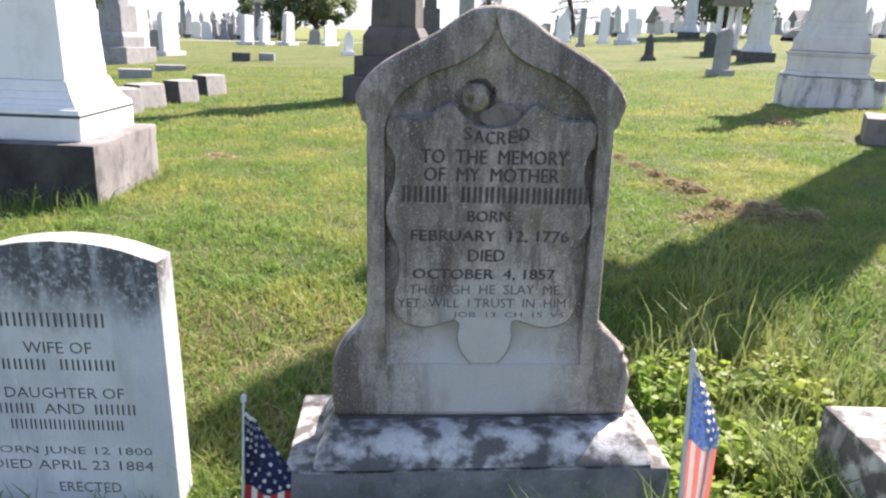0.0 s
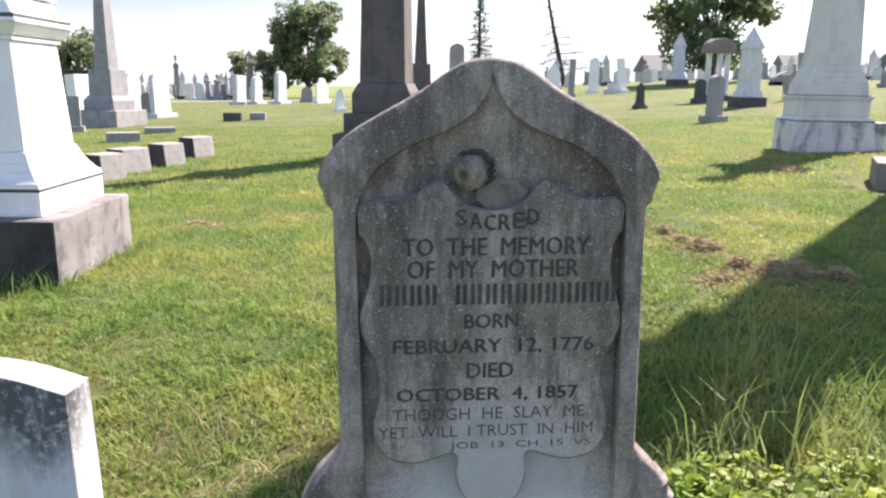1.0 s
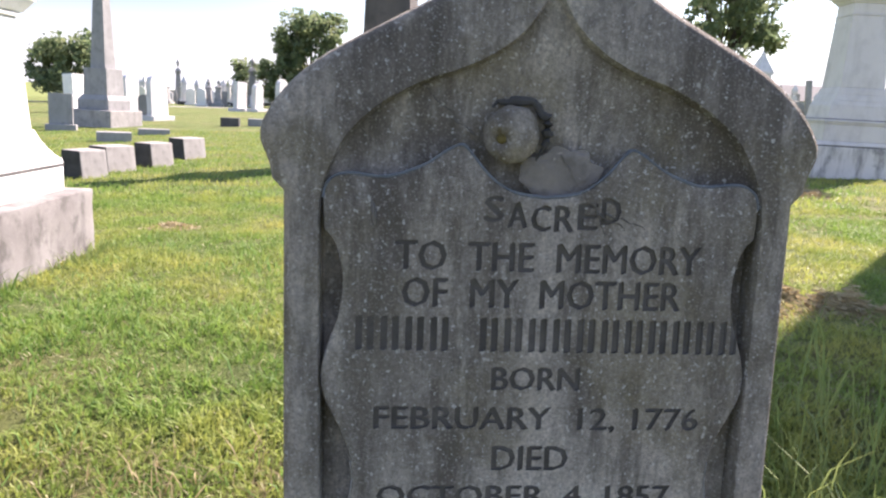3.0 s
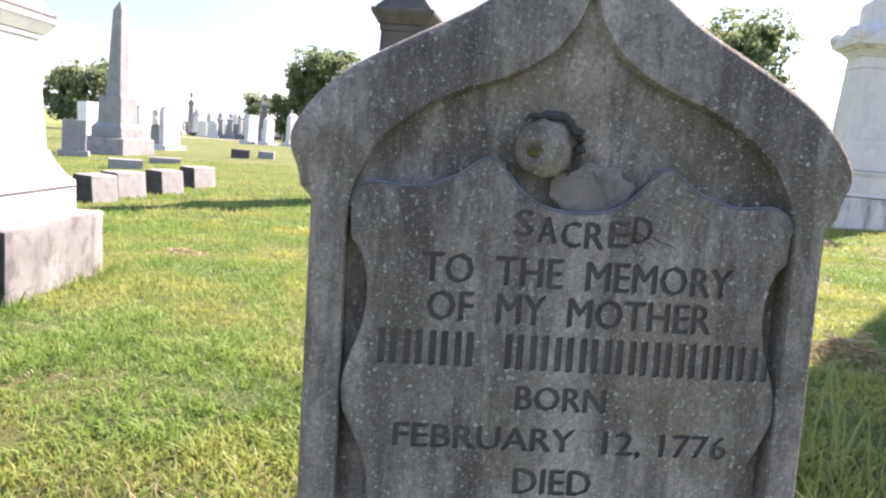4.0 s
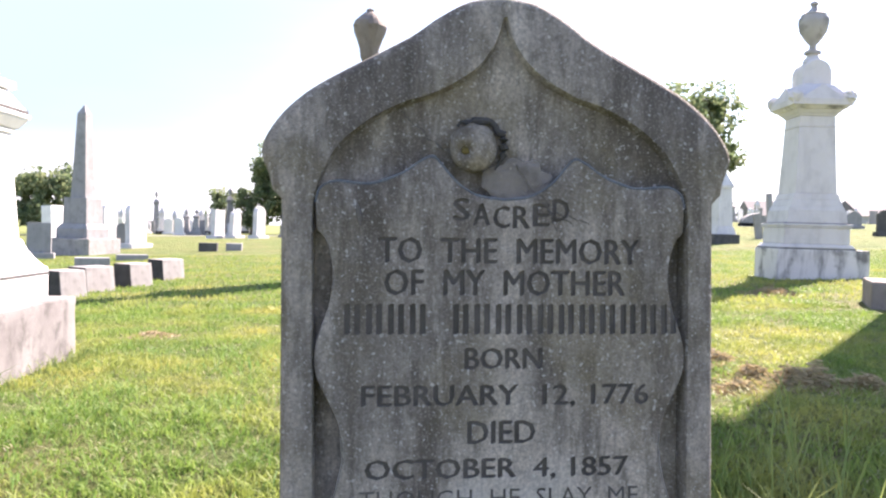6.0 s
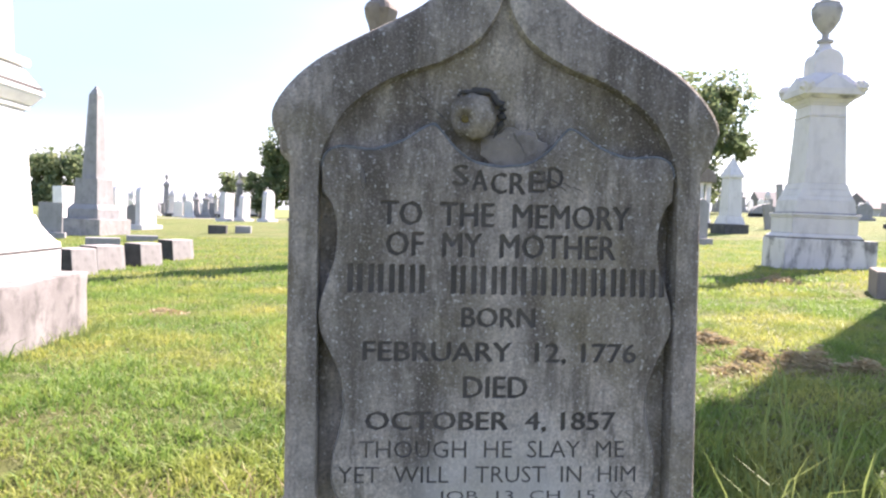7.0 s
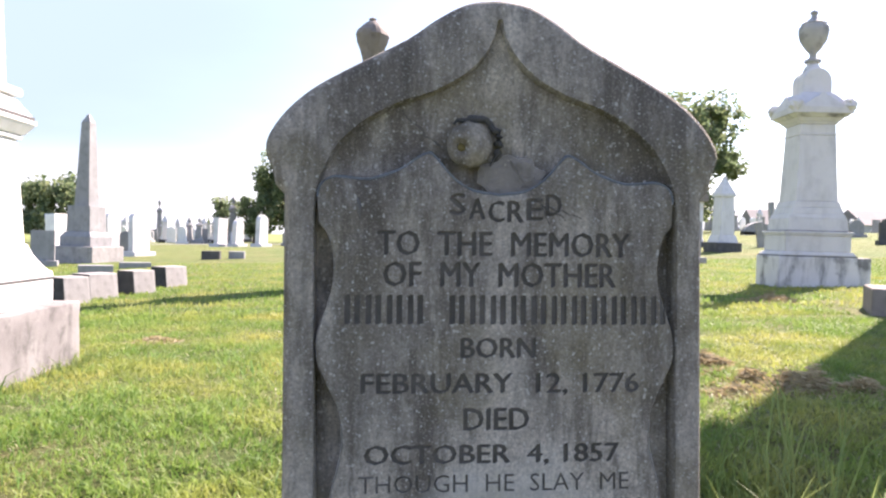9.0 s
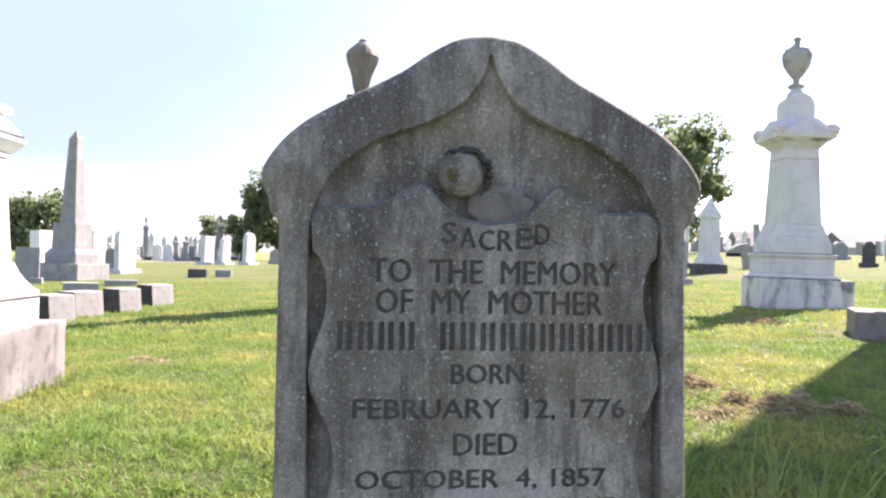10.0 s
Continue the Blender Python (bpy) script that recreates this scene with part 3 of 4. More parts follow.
def worn_block(name, rows, mat, m, label, category, group="", amount=0.006, cuts=5, front=None):
    """Stacked blocks with uneven, weathered faces, as one mesh."""
    bm = tiers(rows, 0.014)
    bmesh.ops.subdivide_edges(bm, edges=[e for e in bm.edges if e.calc_length() > 0.12], cuts=cuts, use_grid_fill=True)
    for v in bm.verts:
        v.co += Vector((noise.noise(v.co * 6), noise.noise(v.co * 6 + Vector((9, 0, 0))), noise.noise(v.co * 6 + Vector((0, 9, 0))))) * amount
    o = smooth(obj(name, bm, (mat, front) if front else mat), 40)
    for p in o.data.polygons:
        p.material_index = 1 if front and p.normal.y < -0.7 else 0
    o.matrix_world = m
    return tagged(o, label, category, group)


carved_headstone()
worn_block("marble_plinth", [(0.015, 0.082, 0.945, 0.42, 0.865, 0.27)], M_BASE, pose(0.106, 1.975, 0, 0, -1.6, 4.5), "mottled white marble plinth with sloping top under the headstone", "plinth")
worn_block("foundation_slab", [(-0.30, 0.008, 1.07, 0.47)], M_BASE, pose(0.09, 2.005, 0, 0, -1.8, 4), "mottled stone foundation slab with a darker blue-grey front", "base slab", front=M_SLAB)


# ---- the small round-topped headstone ----
def small_headstone():
    root = thing("small_headstone", pose(-1.040, 1.845, -0.02, -1.0, -2.0, 0), "low white marble headstone with curved, soot-blackened top", "headstone")
    half = spline([(0, 0.598), (0.09, 0.592), (0.18, 0.574), (0.272, 0.542)], 5) + [Vector((0.275, 0.2)), Vector((0.278, -0.34))]
    slab = smooth(part("slab", plate(mirrored(half), 0.0, 0.105, 0.005), M_CARO, root), 30)
    d, y = 0.009, -0.004
    cut = [bars_mesh(8, -0.155, 0.145, 0.392, 0.040, d, y), bars_mesh(10, -0.165, 0.160, 0.264, 0.032, d, y, (4,)),
           bars_mesh(4, -0.205, -0.085, 0.130, 0.031, d, y), bars_mesh(4, 0.080, 0.205, 0.130, 0.031, d, y), bars_mesh(12, -0.165, 0.165, 0.081, 0.031, d, y)]
    cut += [text_mesh(s, a, b, z, h, d, y) for s, a, b, z, h in (
        ("WIFE OF", -0.095, 0.095, 0.314, 0.034), ("DAUGHTER OF", -0.165, 0.172, 0.179, 0.032), ("AND", -0.060, 0.055, 0.130, 0.031),
        ("BORN JUNE 12 1800", -0.235, 0.235, -0.003, 0.030), ("DIED APRIL 23 1884", -0.235, 0.235, -0.046, 0.030), ("ERECTED", -0.045, 0.135, -0.118, 0.032))]
    cut = [([(px - 0.022, py, pz - 0.037) for px, py, pz in v], f) for v, f in cut]
    carve(slab, cut, M_FAINT)
    return root


small_headstone()


# ---- flags ----
def stick_flag(x, y, top, canton, lean, face, faded):
    g = gz(x, y)
    root = thing("stick_flag", pose(x, y, g, 0, lean, face), "faded drooping striped flag on a thin grey stick" if faded else "small navy starred flag drooping from a thin stick", "flag", "small flags by the graves")
    h = top - g
    part("stick", lathe([(0.006 if faded else 0.003, -0.06), (0.006 if faded else 0.003, h - 0.02), (0.007, h - 0.018), (0.006, h - 0.004), (0.002, h)], 10), M_STICK, root)
    nu, nv, wide, long = 14, 60, 0.105 if not faded else 0.075, 0.44
    def place(u, v):
        # u across, v down; the cloth hangs in folds from its top corner
        w = wide * min(1.0, 0.12 + v * 2.6) * (1.0 if v < 0.62 else 1.0 - 0.3 * (v - 0.62))
        fold = 0.016 * math.sin(u * 7.5 + v * 2.0) * min(1, v * 3)
        back = -0.32 * u if faded else 0.0
        return ((u + back * v) * w + 0.004, fold - 0.006, h - 0.03 - v * long - 0.02 * u)
    bms = {}
    fabric = {"canton": M_BLUE if faded else M_NAVY, "red_stripe": M_PINK if faded else M_RED, "white_stripe": M_CLOTHW}
    def quad(key, u0, u1, v0, v1):
        bm = bms.setdefault(key, bmesh.new())
        bm.faces.new([bm.verts.new(place(*q)) for q in ((u0, v0), (u1, v0), (u1, v1), (u0, v1))])
    for j in range(nv):
        for i in range(nu):
            v0, v1 = j / nv, (j + 1) / nv
            key = "canton" if v0 < canton / long else ("red_stripe" if i % 4 < 2 else "white_stripe")
            quad(key, i / nu, (i + 1) / nu, v0, v1)
    for key, bm in bms.items():
        bmesh.ops.remove_doubles(bm, verts=bm.verts, dist=1e-5)
        bmesh.ops.solidify(bm, geom=bm.faces[:], thickness=0.0008)
        o = smooth(part(key, bm, fabric[key], root), 60)
        if key == "canton":
            blue = o
    bm = bmesh.new()
    rim = []
    for k in range(10):
        r = 0.0072 if k % 2 == 0 else 0.0042
        rim.append(bm.verts.new((r * math.sin(k * math.pi / 5), 0, r * math.cos(k * math.pi / 5))))
    bm.faces.new(rim)
    bmesh.ops.solidify(bm, geom=bm.faces[:], thickness=0.0006)
    first = part("star", bm, M_CLOTHW, blue)
    rows = 9
    for j in range(rows):
        for i in range(5):
            u, v = (i + (0.25 if j % 2 else 0.75)) / 5, (j + 0.6) / rows * canton / long
            s = first if not i + j else new("star", first.data)
            s.parent = blue
            s.location = Vector(place(u, v)) + Vector((0, -0.0022, 0))
    return root


stick_flag(-0.468, 1.47, 0.36, 0.20, 2, 8, False)
stick_flag(0.568, 1.47, 0.522, 0.19, -3, -10, True)


# ---- neighbour on its white base, at the edge of the view ----
def low_monument():
    root = thing("low_monument", at(1.47, 1.80, 3), "small grey granite marker on a mottled white marble base", "grave marker")
    part("base", tiers([(-0.1, 0.28, 0.64, 0.50)]), M_BASE, root, "mottled white marble base")
    part("die", tiers([(0.28, 0.52, 0.30, 0.26, 0.20, 0.18)], 0.02), M_GREY, root)


low_monument()


# ---- large monuments ----
def shaft_monument():
    """White marble pedestal on granite, only its lower part in view."""
    root = thing("marble_pedestal_monument", pose(-3.03, 5.42, -0.10, 0, 0, 3.0), "tall white marble pedestal monument on a sooty granite block", "monument")
    b = tiers([(-0.2, 0.43, 1.22, 1.22)], 0.015)
    bmesh.ops.subdivide_edges(b, edges=[e for e in b.edges if e.calc_length() > 0.3], cuts=6, use_grid_fill=True)
    for v in b.verts:
        v.co += v.normal * 0.012 * noise.noise(v.co * 5)
    g = smooth(part("granite_block", b, (M_GRANITE, M_SOOT_SHADE), root, "granite block, its front crusted black with soot"), 40)
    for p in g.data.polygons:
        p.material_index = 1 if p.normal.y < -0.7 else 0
    part("lower_course", tiers([(0.43, 0.592, 0.96, 0.96)]), M_WHITE, root)
    part("moulding", tiers([(0.60, 0.64, 0.96, 0.96, 0.95, 0.95), (0.64, 0.665, 0.93, 0.93, 0.885, 0.885), (0.665, 0.70, 0.885, 0.885, 0.835, 0.835), (0.70, 0.75, 0.835, 0.835, 0.775, 0.775), (0.75, 0.82, 0.775, 0.775, 0.72, 0.72)], 0.006), M_WHITE, root)
    part("joint", tiers([(0.586, 0.606, 0.962, 0.962)], 0), M_BLACK, root, "dark open joint")
    die = part("die", tiers([(0.82, 1.50, 0.70, 0.70, 0.62, 0.62)]), M_WHITE, root, "white marble die with sunk panels")
    part("cornice", tiers([(1.50, 1.53, 0.66, 0.66), (1.53, 1.60, 0.68, 0.68, 0.78, 0.78), (1.60, 1.63, 0.79, 0.79), (1.65, 1.78, 0.76, 0.76, 0.58, 0.58), (1.78, 1.83, 0.66, 0.66)]), M_WHITE, root)
    part("joint", tiers([(1.625, 1.655, 0.765, 0.765)], 0), M_BLACK, root, "dark open joint")
    part("shaft", tiers([(1.83, 3.5, 0.52, 0.52, 0.40, 0.40)]), M_WHITE, root)
    for k in range(4):
        bm = bmesh.new()
        w0, w1 = 0.24, 0.215
        ot = [Vector((-w0, 0.90)), Vector((w0, 0.90)), Vector((w1, 1.38)), Vector((w1 * 0.5, 1.43)), Vector((-w1 * 0.5, 1.43)), Vector((-w1, 1.38))]
        o, i = ring(bm, ot, 0), ring(bm, inset(ot, 0.018), 0)
        o2, i2 = ring(bm, ot, 0.02), ring(bm, inset(ot, 0.018), 0.02)
        bridge(bm, o, i), bridge(bm, o, o2), bridge(bm, i, i2)
        p = part("panel_frame", bm, M_WHITE, die)
        p.matrix_local = pose(0, 0, 0, 0, 0, 90 * k) @ pose(0, -0.352, 0.0) @ pose(0, 0.014 - 0.9 * 0.06, 0) @ Matrix.Rotation(-0.059, 4, "X")
    return root


def urn_profile(z, h, r):
    return [(r * a, z + h * b) for a, b in ((0.55, 0), (0.55, 0.05), (0.25, 0.09), (0.22, 0.16), (0.55, 0.27), (0.88, 0.42), (1.0, 0.58), (0.98, 0.66), (0.80, 0.71), (0.84, 0.73), (0.45, 0.80), (0.22, 0.85), (0.18, 0.90), (0.30, 0.93), (0.22, 0.97), (0.03, 1.0))]


def urn_monument():
    root = thing("urn_monument", at(6.2, 13.25, -2), "tall stained white marble monument crowned with an urn", "monument")
    part("base", tier(bmesh.new(), -0.2, 0.48, 1.48, 0.92, bev=0.025, cx=0.10), M_WBASE, root, "blackened white marble base")
    part("joint", tiers([(0.47, 0.50, 1.24, 0.90)], 0), M_SLAB, root)
    part("joint", tiers([(0.885, 0.905, 1.03, 0.85)], 0), M_SLAB, root)
    part("step", tiers([(0.50, 0.56, 1.22, 0.92, 1.10, 0.87), (0.56, 0.82, 1.05, 0.85), (0.82, 0.85, 1.08, 0.88), (0.85, 0.89, 1.11, 0.91)]), M_WHITE2, root)
    part("moulding", tiers([(0.90, 1.10, 0.97, 0.82, 0.93, 0.80), (1.10, 1.18, 0.92, 0.80, 0.84, 0.76), (1.18, 1.28, 0.84, 0.76, 0.76, 0.72), (1.28, 1.38, 0.76, 0.72, 0.70, 0.69)], 0.008), M_WHITE2, root)
    part("shaft", tiers([(1.38, 2.46, 0.67, 0.67, 0.585, 0.585)]), M_WHITE2, root)
    part("band", tiers([(2.46, 2.485, 0.605, 0.605)], 0.006), M_WHITE2, root)
    part("neck", tiers([(2.485, 2.64, 0.58, 0.58, 0.57, 0.57)]), M_WHITE2, root)
    part("astragal", tiers([(2.64, 2.68, 0.60, 0.60, 0.64, 0.64)]), M_WHITE2, root)
    part("cavetto", tiers([(2.68, 2.74, 0.66, 0.66, 0.76, 0.76)]), M_WHITE2, root)
    part("ovolo", tiers([(2.74, 2.79, 0.80, 0.80, 0.90, 0.90)]), M_WBASE, root)
    part("fascia", tiers([(2.79, 2.90, 0.95, 0.95, 0.96, 0.96)]), M_WHITE2, root)
    part("cap", tiers([(2.90, 3.16, 0.94, 0.94, 0.52, 0.52)], 0.03), M_WHITE2, root)
    half = [Vector((0, 0.40))] + [Vector((0.235 * math.sin(a), 0.17 + 0.23 * math.cos(a))) for a in (radians(15 * i) for i in range(1, 7))] + [Vector((0.235, -0.06))]
    bm = plate(mirrored(half), -0.22, 0.22, 0.03)
    bm.verts.ensure_lookup_table()
    for v in bm.verts:
        v.co.z += 3.18
    lathe([(0.15, 3.55), (0.13, 3.61), (0.09, 3.65), (0.08, 3.71)], 16, bm=bm)
    part("pedestal", bm, M_WHITE2, root, "round-topped marble pedestal block")
    smooth(part("urn", lathe(urn_profile(3.69, 0.88, 0.24), 24), M_URN, root), 50)
    # gables on the four sides of the cap
    for k in range(4):
        bm = bmesh.new()
        f = [bm.verts.new(p) for p in ((-0.36, -0.475, 2.89), (0.36, -0.475, 2.89), (0, -0.42, 3.13))]
        bk = [bm.verts.new((v.co.x, v.co.y + 0.2, v.co.z)) for v in f]
        bm.faces.new(f), bm.faces.new(bk[::-1])
        for i in range(3):
            bm.faces.new((f[i], bk[i], bk[(i + 1) % 3], f[(i + 1) % 3]))
        part("gable", bm, M_WHITE2, root).matrix_local = pose(0, 0, 0, 0, 0, 90 * k)
        bm = bmesh.new()
        bmesh.ops.create_icosphere(bm, subdivisions=3, radius=0.11)
        for v in bm.verts:
            v.co *= 1 + 0.35 * noise.noise(v.co * 22)
            v.co += Vector((-0.42, -0.42, 2.93))
        smooth(part("corner_leaf", bm, M_WHITE2, root), 40).matrix_local = pose(0, 0, 0, 0, 0, 90 * k)
    return root


def draped_monument():
    root = thing("draped_urn_monument", at(-1.15, 13.72, -7), "tall dark granite pedestal with a draped urn on top", "monument")
    part("step", tiers([(-0.2, 0.40, 1.55, 1.55)], 0.02), M_DARK, root)
    part("step", tiers([(0.40, 0.74, 1.24, 1.24)], 0.02), M_DARK, root)
    part("moulding", tiers([(0.74, 1.08, 1.00, 1.00), (1.08, 1.24, 0.98, 0.98, 0.82, 0.82)]), M_DARK, root)
    part("die", tiers([(1.24, 2.72, 0.78, 0.78, 0.72, 0.72)]), M_DARK, root, "dark granite die with a paler worn strip")
    part("cap", tiers([(2.72, 2.82, 0.76, 0.76), (2.82, 3.0, 0.80, 0.80, 1.02, 1.02), (3.0, 3.06, 1.02, 1.02), (3.06, 3.28, 0.94, 0.94, 0.56, 0.56)]), M_DARK, root)
    part("pedestal", tiers([(3.28, 3.60, 0.50, 0.50, 0.40, 0.40)]), M_DARK, root)
    bm = lathe([(0.14, 3.60), (0.11, 3.68), (0.15, 3.78), (0.16, 3.92), (0.19, 4.04), (0.23, 4.16), (0.255, 4.28), (0.235, 4.36), (0.17, 4.44), (0.11, 4.51), (0.06, 4.54), (0.07, 4.57), (0.02, 4.60)], 22)
    for v in bm.verts:
        a = math.atan2(v.co.y, v.co.x)
        f = (1 + 0.17 * abs(math.sin(2.5 * a + 0.6 + 0.8 * math.sin(v.co.z * 5))) * ss(3.7, 4.1, v.co.z) * (1 - ss(4.40, 4.54, v.co.z)) + 0.10 * noise.noise(v.co * 7))
        v.co.x, v.co.y = v.co.x * f, v.co.y * f
    smooth(part("draped_urn", bm, M_BROWN, root, "weathered grey draped urn"), 18)
    return root


def obelisk(name, x, y, rz, k, mat, label, top):
    root = thing(name, at(x, y, rz), label, "obelisk")
    part("base", tiers([(-0.2, 0.52 * k, 1.60 * k, 1.60 * k)], 0.02), M_MARKER if mat is M_GREY else mat, root)
    part("moulding", tiers([(0.52 * k, 0.82 * k, 1.10 * k, 1.10 * k), (0.82 * k, 0.98 * k, 1.10 * k, 1.10 * k, 0.88 * k, 0.88 * k)]), mat, root)
    part("die", tiers([(0.98 * k, 1.80 * k, 0.84 * k, 0.84 * k, 0.80 * k, 0.80 * k)]), mat, root)
    part("shaft", tiers([(1.80 * k, top - 0.28 * k, 0.53 * k, 0.53 * k, 0.30 * k, 0.30 * k), (top - 0.28 * k, top, 0.30 * k, 0.30 * k, 0.03, 0.03)], 0.006), mat, root)
    return root


def tall_monument():
    """Stands beside the view; its base shows, and its added, unseen top casts the long lawn shadow."""
    root = thing("tall_monument", at(5.56, 8.51, -25), "brownish granite monument with an unseen top added for its long shadow", "monument")
    part("base", tiers([(-0.3, 0.25, 1.86, 0.94)], 0.02), M_BROWN, root)
    part("step", tier(bmesh.new(), 0.25, 0.78, 0.94, 0.78, bev=0.02, cx=0.0), M_BROWN, root)
    part("die", tier(bmesh.new(), 0.78, 2.6, 0.84, 0.70, 0.80, 0.66, 0.02, -0.15, 0.05), M_BROWN, root)
    # unseen stage and side arms, shaped only to cast the shadow's outline
    bm = tier(bmesh.new(), 2.6, 5.4, 0.80, 0.66, 0.74, 0.6, 0.02, -0.15, 0.05)
    tier(bm, 5.4, 7.4, 0.36, 0.34, 0.30, 0.30, 0.02, -0.45, 0.12)
    tier(bm, 5.7, 6.12, 1.9, 0.4, cx=-0.85)
    tier(bm, 6.5, 7.3, 0.8, 0.4, cx=-0.85)
    part("shadow_top", bm, M_BROWN, root)
    return root


shaft_monument()
urn_monument()
draped_monument()
obelisk("obelisk", -11.38, 25.6, -12, 1.02, M_GREY, "slender grey granite obelisk on a stepped base", 4.85)
obelisk("obelisk", -1.75, 41, 8, 1.15, M_DARK, "dark granite obelisk standing behind the draped urn", 5.95)
tall_monument()


# ---- rows of small markers and tablets ----
def marker(x, y, rz, w, d, h, slant, mat, label):
    """A low marker; slant draws its top edge in from the side that faces +x."""
    bm = tiers([(-0.15, h, w, d)], 0.015)
    for v in bm.verts:
        if v.co.z > h * 0.5 and v.co.x > 0:
            v.co.x -= slant
            v.co.z -= 0.06 * slant
    o = obj("lot_marker", bm, (mat, M_SOOT_SHADE))
    if slant:
        for p in o.data.polygons:      # face away from the sun painted black, for its shade and soot
            p.material_index = 1 if p.normal.y < -0.7 else 0
    o.matrix_world = at(x, y, rz)
    return tagged(o, label, "grave marker", "row of low markers")


for x, y, d in ((-4.66, 10.68, 0.60), (-4.72, 11.62, 0.74), (-4.50, 12.55, 0.66), (-4.55, 14.15, 0.78)):
    marker(x - 0.10, y, -20, 0.36, d * 0.72, 0.36, 0.05, M_MARKER, "low slanted granite marker in the grass")
marker(-7.9, 18.5, 25, 0.75, 0.45, 0.22, 0.0, M_GREY, "flat grey granite slab marker in the grass")
marker(-8.2, 21.6, 25, 0.80, 0.40, 0.16, 0.0, M_GREY, "flat grey granite slab marker in the grass")
marker(-7.85, 27.5, 10, 0.62, 0.50, 0.30, 0.0, M_BLACK, "low blackened stone block in the grass")
marker(-7.1, 28.1, 10, 0.55, 0.50, 0.26, 0.0, M_GREY, "low grey stone block in the grass")


def tablet(x, y, w, h, style="arch", rz=0.0, lean=0.0, tip=0.0, mat=None, th=0.14, base=True, label="upright white marble tablet headstone", group="tablet headstones"):
    mat = mat or M_WHITE
    root = thing("tablet_headstone", at(x, y, rz), label, "headstone", group)
    z0 = 0.16 if base else -0.1
    a = w / 2
    if style == "arch":
        half = spline([(0, h), (a * 0.55, h - 0.10 * w), (a * 0.9, h - 0.26 * w), (a, h - 0.45 * w)], 4)
    elif style == "shoulder":
        half = spline([(0, h), (a * 0.45, h - 0.06 * w), (a * 0.62, h - 0.22 * w)], 3) + [Vector((a * 0.8, h - 0.24 * w)), Vector((a, h - 0.30 * w))]
    elif style == "gothic":
        half = spline([(0, h), (a * 0.4, h - 0.22 * w), (a * 0.85, h - 0.6 * w), (a, h - 0.9 * w)], 3)
    else:
        half = [Vector((0, h)), Vector((a * 0.96, h)), Vector((a, h - 0.04))]
    half += [Vector((a, z0 + 0.3 * (h - z0))), Vector((a, z0))]
    s = part("slab", plate(mirrored(half), -th / 2, th / 2, 0.012), mat, root)
    s.matrix_local = pose(0, 0, 0, lean, tip, 0)
    if base:
        part("base", tiers([(-0.15, 0.18, w * 1.3, th * 2.6)], 0.015), mat, root)
    return root


def pillar(x, y, w, h, rz=0.0, mat=None, top="urn", label="white marble pillar monument", group="pillar monuments"):
    mat = mat or M_WHITE2
    root = thing("pillar_monument", at(x, y, rz), label, "monument", group)
    part("base", tiers([(-0.2, 0.12 * h, w, w)], 0.02), M_BLACK if mat is M_WHITE2 else mat, root)
    part("moulding", tiers([(0.12 * h, 0.22 * h, 0.82 * w, 0.82 * w, 0.66 * w, 0.66 * w)]), mat, root)
    if top == "gable":
        part("shaft", tiers([(0.22 * h, 0.72 * h, 0.60 * w, 0.60 * w, 0.52 * w, 0.52 * w)]), mat, root)
        part("gable", tiers([(0.72 * h, 0.76 * h, 0.62 * w, 0.62 * w), (0.76 * h, 0.97 * h, 0.60 * w, 0.60 * w, 0.08 * w, 0.08 * w)]), mat, root)
        part("finial", lathe([(0.05 * w, 0.95 * h), (0.08 * w, 0.97 * h), (0.01, h)], 10), mat, root)
    else:
        part("shaft", tiers([(0.22 * h, 0.66 * h, 0.60 * w, 0.60 * w, 0.46 * w, 0.46 * w)]), mat, root)
        part("cap", tiers([(0.66 * h, 0.72 * h, 0.54 * w, 0.54 * w, 0.66 * w, 0.66 * w), (0.72 * h, 0.78 * h, 0.64 * w, 0.64 * w, 0.30 * w, 0.30 * w)]), mat, root)
        part("urn", lathe(urn_profile(0.78 * h, 0.22 * h, 0.17 * w), 14), mat, root)
    return root


tablet(-11.25, 22.6, 0.62, 1.05, "flat", 20, -2, 0, M_GREY, label="pale grey headstone with a flat top")
tablet(-17.9, 37.0, 1.0, 1.78, "flat", 70, -3, 0, M_WHITE, 0.6)
tablet(-14.5, 35.0, 0.80, 1.86, "arch", 70, -3, 1, M_WHITE2, 0.22)
tablet(-11.75, 31.0, 0.92, 1.80, "arch", 70, -4, 2, M_WHITE2, 0.24)
tablet(-12.6, 31.7, 0.42, 1.0, "arch", 20, 0, 0, M_GREY, label="small grey arched headstone")
tablet(-13.1, 47.2, 0.95, 1.75, "flat", 70, 0, 2, M_WHITE2, 0.3)
tablet(-12.1, 47.4, 0.80, 1.68, "arch", 70, 0, 2, M_WHITE2, 0.3)
tablet(-10.5, 46.8, 0.90, 1.95, "arch", 70, 0, 2, M_WHITE2, 0.3)
tablet(-8.15, 47.8, 1.3, 1.50, "shoulder", 70, 0, 0)
tablet(-9.6, 50.5, 0.7, 1.0, "arch", 12, 0, 0, M_GREY, label="grey granite arched headstone")
tablet(-4.85, 33.0, 0.36, 1.02, "gothic", 30, -6, 4, label="small leaning white headstone")
tablet(0.2, 62, 1.1, 4.1, "arch", 10, 0, 0, M_GREY, 0.5, label="tall grey round-topped stone")
tablet(6.55, 43.4, 0.30, 2.05, "flat", 10, 0, 1, M_GREY, 0.2, label="narrow grey stone post")
tablet(8.6, 48.0, 0.62, 2.15, "arch", 20, -3, 2)
tablet(10.0, 46.0, 0.55, 2.0, "flat", 35, -6, -4, label="leaning white marble tablet headstone")
